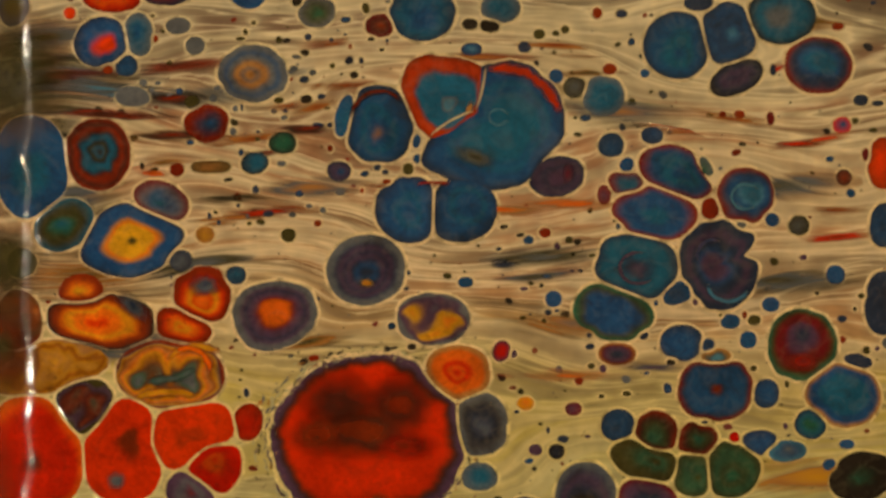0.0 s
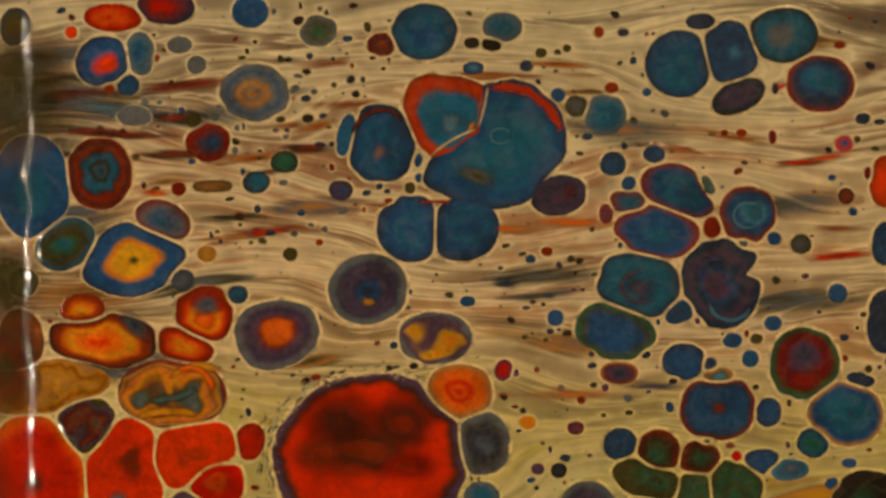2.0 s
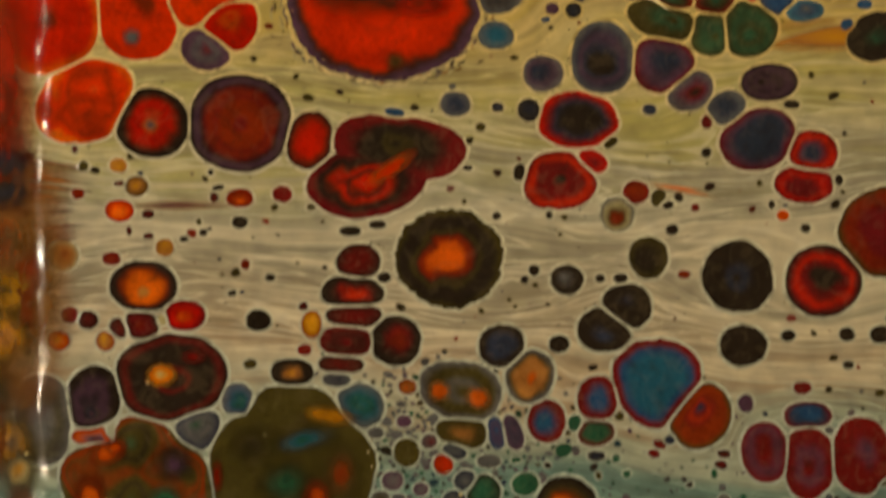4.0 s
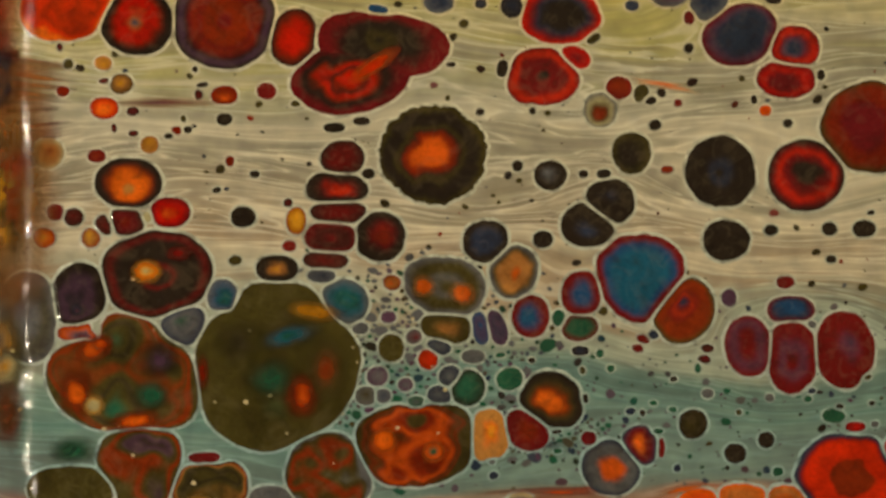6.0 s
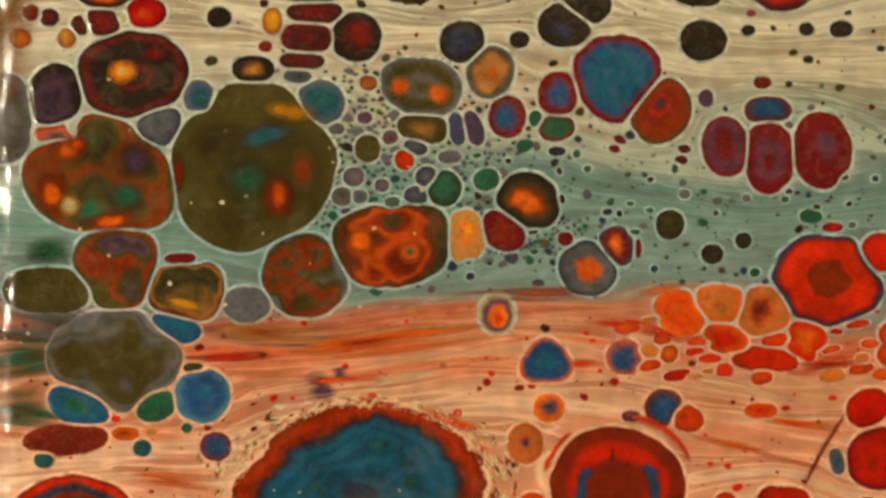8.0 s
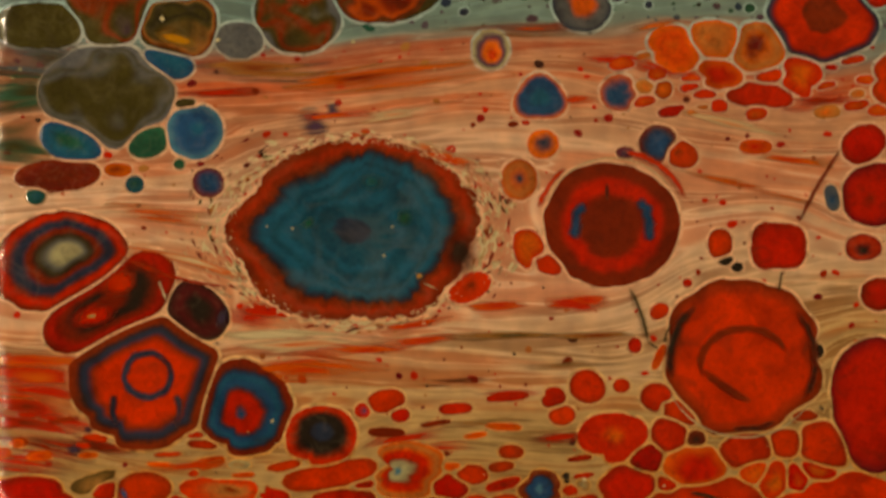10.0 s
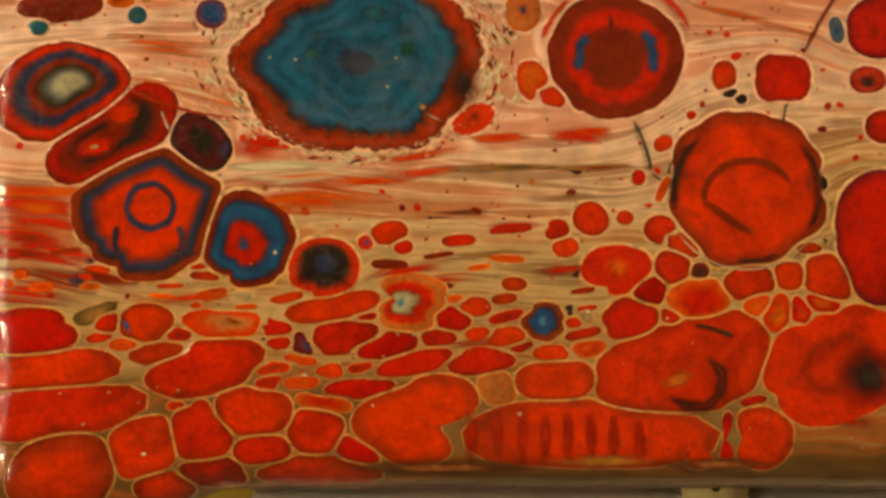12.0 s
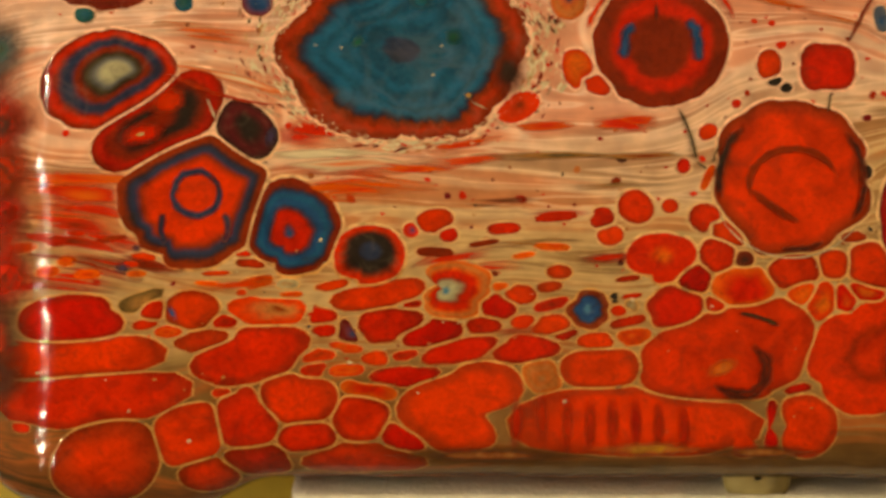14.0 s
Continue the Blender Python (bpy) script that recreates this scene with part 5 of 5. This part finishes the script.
def build_cell(i):
    x, y, rx, ry, turn, spec, how = CELLS[i]
    ring = outline(i)
    n = len(ring)
    size = min(rx, ry)
    flat = how == "flat"
    base = 0.00006 + (i % 17) * 0.000004
    lift = 0.00012 if flat else min(0.00035, 0.00012 + size * 0.03)
    if how in ("over", "inlay"):
        base += 0.00042
        lift = 0.00010
    steps = [(0.0, 1.0), (0.22, 1.0), (0.45, 0.97), (0.66, 0.90), (0.83, 0.76), (0.94, 0.55), (1.0, 0.38)] if size > 2.2 * MM else [(0.0, 1.0), (0.5, 0.93), (0.85, 0.7), (1.0, 0.38)]
    verts, rings, faces = [], [], []
    # the middle of the rings lies off the middle of the cell
    rng = random.Random(i * 13 + 5)
    off, way = rng.uniform(0.05, 0.34) * (0.35 if how in ("ragged", "over", "inlay", "calm") or size > 17 * MM else 1.0), rng.uniform(0, 6.283)
    ox, oy = off * rx * math.cos(way), off * ry * math.sin(way)
    if "heart" in SHAPES.get(i, {}):
        ox, oy = rx * SHAPES[i]["heart"][0], ry * SHAPES[i]["heart"][1]
    verts.append((ox, oy, lift)); rings.append(0.0)
    for s, h in steps[1:]:
        for px, py in ring:
            verts.append((px * s + ox * (1 - s), py * s + oy * (1 - s), lift * h)); rings.append(s)
    rimmed = how not in LOOSE
    if rimmed:
        wide = SHAPES.get(i, {}).get("halo", min(0.95, 0.34 + 85 * size)) * MM * (0.6 if y < -0.470 else 1.0)
        for extra, h in ((0.35, 0.30), (1.0, -0.12)):
            for k, (px, py) in enumerate(ring):
                q = math.hypot(px, py)
                g = 1 + extra * wide / q * (1 + 0.5 * noise.noise((px * 300 + i, py * 300, 0)))
                verts.append((px * g, py * g, lift * h)); rings.append(1.0)
    for k in range(n):
        faces.append((0, 1 + k, 1 + (k + 1) % n))
    shells = len(steps) - 1 + (2 if rimmed else 0)
    for s in range(shells - 1):
        a, b = 1 + s * n, 1 + (s + 1) * n
        for k in range(n):
            faces.append((a + k, b + k, b + (k + 1) % n, a + (k + 1) % n))
    zc = face(x, y)
    placed = []
    for px, py, pz in verts:
        wx, wy = x + px, y + py
        cx = max(X0 + 0.0003, min(X1, wx))
        cy = max(low(cx) + 0.0003, min(Y0, wy))
        z = face(cx, cy)
        placed.append((cx - x, cy - y, z - zc + base + pz))
    me = bpy.data.meshes.new("cell")
    me.from_pydata(placed, [], faces)
    me.materials.append(streak_paint(spec) if flat else cell_paint(spec, how if how in ("over", "inlay", "calm", "mottled", "ragged") else ""))
    me.materials.append(RIM)
    first = n + (len(steps) - 2) * n
    for k, p in enumerate(me.polygons):
        p.use_smooth = True
        p.material_index = 1 if k >= first else 0
    at = me.attributes.new("ring", "FLOAT", "POINT")
    at.data.foreach_set("value", rings)
    ways, local = [], []
    for (px, py, pz), q in zip(verts, rings):
        d = math.hypot(px - ox, py - oy) or 1.0
        ways += [(px - ox) / d, (py - oy) / d, q * 0.25] if q else [0.0, 0.0, 0.0]
        local += [px / size, py / size, 0.0]
    me.attributes.new("local", "FLOAT_VECTOR", "POINT").data.foreach_set("vector", local)
    me.attributes.new("radial", "FLOAT_VECTOR", "POINT").data.foreach_set("vector", ways)
    if flat:
        flow_uv(me, (x, y))
    name = {"flat": "streak", "over": "inlay", "inlay": "inlay"}.get(how, "bead" if size < 1.7 * MM else "droplet" if size < 3.4 * MM else "cell")
    ob = new(name, me)
    ob.location = (x, y, zc)
    ob.parent = painting
    a, b = HUES[spec[0]], HUES[spec[-1]]
    ob["label"] = f"{a} {name} of glossy paint" if a == b else f"{a} {name} of glossy paint with a {b} edge"


for index in range(len(CELLS)):
    build_cell(index)


# ---- threads, cracks and crescents that lie over the cells ----
BANDS = []


def band(way, wide, spec, steps=28):
    """A strip of paint along way(0..1), in mm, that thins out at its ends."""
    k = len(BANDS)
    BANDS.append(spec)
    verts, rings, faces, across = [], [], [], (-1.0, -0.6, 0.0, 0.6, 1.0)
    for j in range(steps + 1):
        t = j / steps
        (x0, y0), (x1, y1) = way(max(0.0, t - 0.02)), way(min(1.0, t + 0.02))
        x, y = way(t)
        d = math.hypot(x1 - x0, y1 - y0) or 1.0
        w = wide / 2 * (0.15 + 0.85 * min(1.0, 5 * t, 5 * (1 - t)) ** 0.6) * (1 + 0.35 * noise.noise((x * 0.35, y * 0.35, k)))
        x, y = x + 0.12 * wide * noise.noise((x * 0.5, y * 0.5, k + 0.5)), y + 0.12 * wide * noise.noise((x * 0.5, y * 0.5, k + 7.5))
        for v in across:
            px, py = (x - v * w * (y1 - y0) / d) * MM, (y + v * w * (x1 - x0) / d) * MM
            verts.append((px, py, face(px, py) + 0.00066 + 0.000004 * (k % 40)))
            rings.append(max(abs(v), 1 - min(1.0, 6 * t, 6 * (1 - t))))
    for j in range(steps):
        for v in range(4):
            a = j * 5 + v
            faces.append((a, a + 1, a + 6, a + 5))
    me = bpy.data.meshes.new("thread")
    me.from_pydata(verts, [], faces)
    me.materials.append(cell_paint(spec, "inlay"))
    for p in me.polygons:
        p.use_smooth = True
    me.attributes.new("ring", "FLOAT", "POINT").data.foreach_set("value", rings)
    me.attributes.new("local", "FLOAT_VECTOR", "POINT").data.foreach_set("vector", [c * 300 for v in verts for c in v])
    me.attributes.new("radial", "FLOAT_VECTOR", "POINT").data.foreach_set("vector", [c * 150 for v in verts for c in v])
    ob = new("thread", me)
    ob.parent = painting
    ob["label"] = f"{HUES[spec[0]]} thread of glossy paint"


def strand(x0, y0, x1, y1, bow, wide, spec):
    """A strip from one place to another, bowed to its left."""
    def way(t):
        b = 4 * t * (1 - t) * bow
        d = math.hypot(x1 - x0, y1 - y0)
        return x0 + (x1 - x0) * t - (y1 - y0) / d * b, y0 + (y1 - y0) * t + (x1 - x0) / d * b
    band(way, wide, spec)


def arc(x, y, rx, ry, start, end, wide, spec):
    """A crescent round a middle, from one angle to another."""
    def way(t):
        a = radians(start + (end - start) * t)
        return x + rx * math.cos(a), y + ry * math.sin(a)
    band(way, wide, spec, 44)


# threads round and in the blue cluster
arc(159.9, -40.4, 18.6, 18.6, 106, 10, 4.4, "FFFW")
arc(158.9, -37.4, 3.1, 2.4, 0, 360, 1.0, "LLT")
strand(154.8, -20.8, 151.4, -35.6, 0.6, 1.0, "CCA")
strand(151.6, -35.2, 136.5, -44.0, -1.2, 1.0, "CCA")
arc(138.5, -67.8, 18.0, 9.6, 74, 110, 1.6, "FFW")
arc(121.0, -39.8, 9.6, 10.8, 40, 170, 2.4, "WKK")
arc(232.0, -90.5, 6.6, 5.6, 175, 350, 2.2, "LLBN")
arc(227.0, -82.0, 5.0, 5.5, 60, 200, 1.6, "BPN")
arc(203.4, -85.5, 6.0, 5.0, 60, 330, 1.4, "PPN")
arc(237.6, -62.8, 4.6, 4.0, 20, 320, 1.2, "LLT")
# swirls in the orange cluster
strand(41.5, -127.0, 63.5, -126.5, 2.0, 3.6, "YYOW")
strand(46.0, -121.5, 62.5, -117.5, -1.0, 4.0, "SGND")
strand(53.0, -114.5, 70.5, -112.5, 3.0, 3.6, "YYOW")
strand(55.0, -112.0, 67.0, -119.5, 4.5, 2.8, "OORW")
# the ring cell, its blue crescents, torn pale skin and stalk
arc(204.4, -393.5, 11.8, 11.0, 138, 206, 5.6, "BBNW")
arc(204.4, -393.5, 11.8, 11.0, 50, -28, 5.6, "BBNW")
arc(204.2, -393.0, 21.9, 20.9, 24, 168, 0.6, "CCO")
arc(204.6, -392.6, 24.2, 22.8, 18, 84, 2.6, "RRO")
arc(204.4, -392.9, 24.0, 22.4, 128, 168, 2.2, "RRO")
strand(209.6, -413.0, 215.6, -430.5, 0.8, 1.6, "DDK")
strand(215.6, -430.0, 219.0, -432.5, -0.4, 1.0, "DKD")
strand(221.0, -431.0, 223.5, -424.5, 0.8, 0.9, "DDK")
strand(258.0, -407.8, 257.0, -414.5, 0.0, 1.1, "DDK")
strand(263.0, -393.0, 277.0, -369.0, 0.6, 1.7, "WWK")
arc(57.2, -440.8, 7.4, 7.0, 0, 425, 3.4, "NNNW")
arc(56.6, -451.5, 10.6, 9.6, 150, 214, 3.4, "NNWW")
arc(56.6, -451.5, 10.6, 9.6, 30, -34, 3.4, "NNWW")
arc(229.0, -496.0, 9.0, 8.0, 70, -150, 5.0, "WKWF")
arc(225.0, -490.0, 22.0, 12.0, 40, 80, 2.0, "DKF")
# the great red cell: a dark arc inside, a torn dark edge
arc(246.2, -437.5, 14.0, 11.4, 205, 12, 3.0, "WWWR")
strand(232.8, -439.0, 248.5, -449.5, -0.8, 3.0, "WWWR")
arc(245.6, -436.0, 23.0, 22.2, 130, 196, 4.0, "KKWW")
arc(245.6, -436.0, 23.0, 22.2, 44, -36, 3.2, "KWW")
arc(245.6, -436.0, 22.6, 22.0, -62, -100, 2.8, "KWW")
arc(245.6, -436.0, 25.4, 24.6, 200, 330, 0.7, "CCA")
# pale threads between the ringed cells
strand(60.5, -410.5, 63.0, -417.0, 0.0, 1.0, "CCC")
strand(47.5, -402.5, 84.0, -413.0, -2.0, 1.4, "WRO")

# ---- specks: droplets too small to tell apart ----
def inside(x, y, grow=1.0):
    for c in CELLS:
        if c[6] == "flat":
            continue
        dx, dy = x - c[0], y - c[1]
        if abs(dx) > 0.05 or abs(dy) > 0.05:
            continue
        d = math.hypot(dx, dy)
        if d < bulk(c, math.atan2(dy, dx)) * 1.02 + grow * MM:
            return True
    return False


def specks(name, material, label, count, box_mm, rmin, rmax, seed, spread=None, anywhere=False):
    rng = random.Random(seed)
    verts, faces = [], []
    done = []
    x0, y0, x1, y1 = [v * MM for v in box_mm]
    tries = 0
    while len(done) < count and tries < count * 12:
        tries += 1
        if spread:
            x, y = rng.gauss((x0 + x1) / 2, (x1 - x0) / 4), rng.gauss((y0 + y1) / 2, abs(y1 - y0) / 4)
        else:
            x, y = rng.uniform(x0, x1), rng.uniform(y0, y1)
        r = (rmin + (rmax - rmin) * rng.random() ** 2.6) * MM
        if (not anywhere and inside(x, y, r / MM + 0.3)) or any((x - a) ** 2 + (y - b) ** 2 < (r + q + 0.25 * MM) ** 2 for a, b, q in done):
            continue
        done.append((x, y, r))
        z, n, k0 = face(x, y) + (0.00046 if anywhere else 0.0), 10, len(verts)
        sx, tilt = rng.uniform(1.0, 1.5), rng.uniform(-0.5, 0.5)
        verts.append((x, y, z + 0.00016))
        for s, h in ((0.7, 0.00013), (1.0, 0.00003)):
            for k in range(n):
                t = 2 * math.pi * k / n
                w = 1 + 0.12 * math.sin(2 * t + tries) + 0.06 * math.sin(3 * t + 2 * tries)
                px, py = r * s * sx * w * math.cos(t), r * s * w * math.sin(t)
                verts.append((x + px * math.cos(tilt) - py * math.sin(tilt), y + px * math.sin(tilt) + py * math.cos(tilt), z + h))
        for k in range(n):
            a, b = k0 + 1 + k, k0 + 1 + (k + 1) % n
            faces.append((k0, a, b))
            faces.append((a, a + n, b + n, b))
    me = bpy.data.meshes.new(name)
    me.from_pydata(verts, [], faces)
    me.materials.append(material)
    for p in me.polygons:
        p.use_smooth = True
    ob = new(name, me)
    ob.parent = painting
    tagged(ob, label, kind="stuff")


def stops(letters):
    return [(k / len(letters), PAINT[c]) for k, c in enumerate(letters)]


DARKS = speck_paint("speck_paint_dark", stops("KNDKSWKD"))
REDS = speck_paint("speck_paint_red", stops("WKRMRAWR"))
TEALS = speck_paint("speck_paint_teal", stops("SNGKSDPS"))
specks("fine_specks", DARKS, "fine dark specks of paint in the ground coat", 330, (8, 6, 318, -160), 0.25, 1.35, 11)
specks("fine_specks", DARKS, "fine dark specks of paint in the pale ground coat", 190, (12, -160, 318, -276), 0.25, 1.5, 12)
specks("fine_specks", TEALS, "fine dark specks of paint in the teal ground coat", 220, (120, -272, 318, -330), 0.3, 1.4, 13)
specks("froth", TEALS, "froth of small dark bubbles of paint", 240, (95, -262, 165, -312), 0.6, 2.4, 14, True)
specks("froth", TEALS, "froth of small dark bubbles of paint", 90, (150, -306, 190, -318), 0.5, 1.9, 15, True)
specks("fine_specks", REDS, "fine red and brown specks of paint", 300, (12, -335, 318, -500), 0.3, 1.4, 16)


# tiny bubbles whose specular glints are painted as pale dots
specks("glinting_bubbles", speck_paint("bubble_glint_paint", stops("CEC")), "tiny bubbles with painted glints on the dark cells", 34, (2, -262, 150, -352), 0.25, 0.7, 17, anywhere=True)
specks("glinting_bubbles", speck_paint("bubble_glint_paint", stops("CEA")), "tiny bubbles with painted glints on the red cells", 46, (2, -455, 318, -520), 0.2, 0.6, 18, anywhere=True)


# lace: torn skin of paint round the two great cells
def lace(cx, cy, rx, ry, count, seed, material, spread):
    rng = random.Random(seed)
    verts, faces = [], []
    for _ in range(count):
        t = rng.uniform(0, 2 * math.pi)
        s = 0.97 + abs(rng.gauss(0, 0.05 + spread * abs(math.cos(t)) ** 3))
        x, y = (cx + rx * s * math.cos(t)) * MM, (cy + ry * s * math.sin(t)) * MM
        r = (0.14 + 0.75 * rng.random() ** 2) * MM
        k0, n, z = len(verts), 9, face(x, y)
        lift = 0.00034 + rng.uniform(0, 0.0001)
        along = math.atan2(ry * math.cos(t), -rx * math.sin(t)) + rng.uniform(-0.5, 0.5)
        verts.append((x, y, z + lift))
        for k in range(n):
            a = 2 * math.pi * k / n
            w = 1 + 0.45 * rng.uniform(-1, 1)
            px, py = r * 2.0 * w * math.cos(a), r * 0.6 * w * math.sin(a)
            verts.append((x + px * math.cos(along) - py * math.sin(along), y + px * math.sin(along) + py * math.cos(along), z + 0.00003))
        for k in range(n):
            faces.append((k0, k0 + 1 + k, k0 + 1 + (k + 1) % n))
    me = bpy.data.meshes.new("lace")
    me.from_pydata(verts, [], faces)
    me.materials.append(material)
    for p in me.polygons:
        p.use_smooth = True
    ob = new("lace", me)
    ob.parent = painting
    tagged(ob, "torn lace of paint round a great cell", kind="stuff")


PALE = speck_paint("lace_paint_pale", stops("CCACRCECWC"))
DULL = speck_paint("lace_paint_dull", stops("SADESPKE"))
lace(117.9, -140.0, 31.2, 26.8, 760, 5, DULL, 0.12)
lace(123.6, -395.4, 39.6, 29.0, 1500, 6, PALE, 0.13)
lace(123.6, -395.4, 42.0, 30.0, 260, 7, speck_paint("lace_paint_dark", stops("WKWMWD")), 0.14)

# ---- drips under the edges, and what the canvas stands on ----
def drip(x, y, r, length, label):
    bm = bmesh.new()
    prof = [(r * 0.15, 0.0), (r * 1.25, -0.001), (r * 1.1, -0.004), (r * 0.75, -0.010), (r * 0.6, -length * 0.6), (r * 0.7, -length * 0.85), (r * 0.45, -length * 0.97), (r * 0.02, -length)]
    lathe(bm, prof, 20)
    part("drip", bm, DRIP, painting, label, at=(x, y, -0.012))


drip(0.2405, -0.5335, 0.0092, 0.055, "pale green drip of paint under the edge")
drip(-0.0040, -0.5260, 0.0060, 0.050, "pale brown drip of paint under the corner")


def cup():
    c = tagged(new("paper_cup"), "upturned pale paper cup under the canvas", "cup", "cups under the canvas")
    part("cup_body", lathe(bmesh.new(), [(0.0005, 0.049), (0.022, 0.049), (0.0225, 0.048), (0.0275, 0.004), (0.0290, 0.003), (0.0290, 0.0005), (0.0265, 0.0005), (0.0215, 0.046), (0.0005, 0.0465)]), CUP, c)
    return c


CLOTH_TOP = 0.7165
first_cup = cup()
first_cup.location = (0.045, -0.045, CLOTH_TOP - 0.0005)
for cx, cy in ((0.275, -0.045), (0.045, -0.46), (0.275, -0.46)):
    copy_thing(first_cup, pose(cx, cy, CLOTH_TOP - 0.0005))


def cloth(name, x0, y0, x1, y1, z, thick, label, material, category, seed, ribs):
    """A lying cloth with soft folds, a hemmed edge and a ribbed weave."""
    nx, ny = 150, 90
    bm = bmesh.new()
    tops, lows = [], []
    for j in range(ny + 1):
        a, b = [], []
        for i in range(nx + 1):
            u, v = i / nx, j / ny
            x, y = x0 + (x1 - x0) * u, y0 + (y1 - y0) * v
            e = min(u * (x1 - x0), (1 - u) * (x1 - x0), v * (y1 - y0), (1 - v) * (y1 - y0))
            h = thick * (0.55 + 0.45 * math.sqrt(1 - (1 - min(1.0, e / max(0.003, thick * 0.12))) ** 2))
            h += 0.0010 * max(0, noise.noise((x * 14 + seed, y * 14, 0))) * min(1, e / 0.02) + ribs * 0.0004 * math.sin(x * 900) * min(1, e / 0.004)
            wob = 0.0012 * noise.noise((x * 35, seed, v * 3)) + 0.0004 * math.sin(x * 700)
            a.append(bm.verts.new((x, y + (wob if v in (0, 1) else 0), z + h)))
            b.append(bm.verts.new((x, y + (wob if v in (0, 1) else 0), z)))
        tops.append(a), lows.append(b)
    for g, flip in ((tops, False), (lows, True)):
        for a, b in zip(g, g[1:]):
            for i in range(nx):
                q = (a[i], a[i + 1], b[i + 1], b[i])
                bm.faces.new(q[::-1] if flip else q)
    ring = lambda g: g[0][:] + [r[-1] for r in g[1:]] + g[-1][-2::-1] + [r[0] for r in g[-2:0:-1]]
    t, l = ring(tops), ring(lows)
    for k in range(len(t)):
        n = (k + 1) % len(t)
        bm.faces.new((l[k], l[n], t[n], t[k]))
    return tagged(part(name, bm, material, None, label), category=category)


cloth("tablecloth", -0.34, -0.94, 0.69, 0.34, 0.715, 0.0015, "white cotton cloth spread over the table", CLOTH, "tablecloth", 1, 0)
cloth("folded_towel", 0.082, -0.66, 0.50, -0.5364, 0.7170, 0.079, "white ribbed cotton towel beside the canvas", CLOTH, "towel", 4, 1)
cloth("plastic_sheet", -0.14, -0.62, 0.105, -0.42, 0.7166, 0.0006, "yellow plastic sheet under the canvas corner", SHEET, "plastic sheet", 8, 0)


# ---- lamps ----
def ceiling_lamp():
    lamp = tagged(new("ceiling_lamp"), "plain white square ceiling lamp", "lamp")
    lamp.location = (1.10, 1.60, 2.45)
    part("housing", box(bmesh.new(), -0.33, -0.33, -0.09, 0.33, 0.33, 0.0, 0.008), METAL, lamp)


ceiling_lamp()


def bulb_lamp():
    """A row of bare bulbs along a rail on two posts."""
    lamp = tagged(new("bulb_lamp"), "white rail lamp with a row of small warm bulbs", "lamp")
    lamp.location = (-0.53, -0.25, 0)
    part("rail", box(bmesh.new(), -0.03, -0.70, 1.495, 0.03, 0.70, 1.525, 0.006), METAL, lamp)
    for y in (-0.60, 0.60):
        part("post", lathe(bmesh.new(), [(0.001, 0.0), (0.09, 0.0), (0.09, 0.012), (0.012, 0.02), (0.012, 1.495)], 20, (0, y, 0)), METAL, lamp)
    for k in range(9):
        y = -0.60 + 0.15 * k + 0.012 * math.sin(5 * k)
        socket = part("socket", lathe(bmesh.new(), [(0.001, 1.495), (0.012, 1.495), (0.012, 1.478), (0.009, 1.476)], 16, (0, y, 0)), METAL, lamp)
        prof = [(0.0005, 1.4535), (0.004, 1.4545), (0.0075, 1.4575), (0.0092, 1.462), (0.0092, 1.467), (0.0080, 1.472), (0.0070, 1.477)]
        part("bulb", lathe(bmesh.new(), prof, 20, (0, y, 0)), BULB, lamp, "lit warm glass bulb")


bulb_lamp()
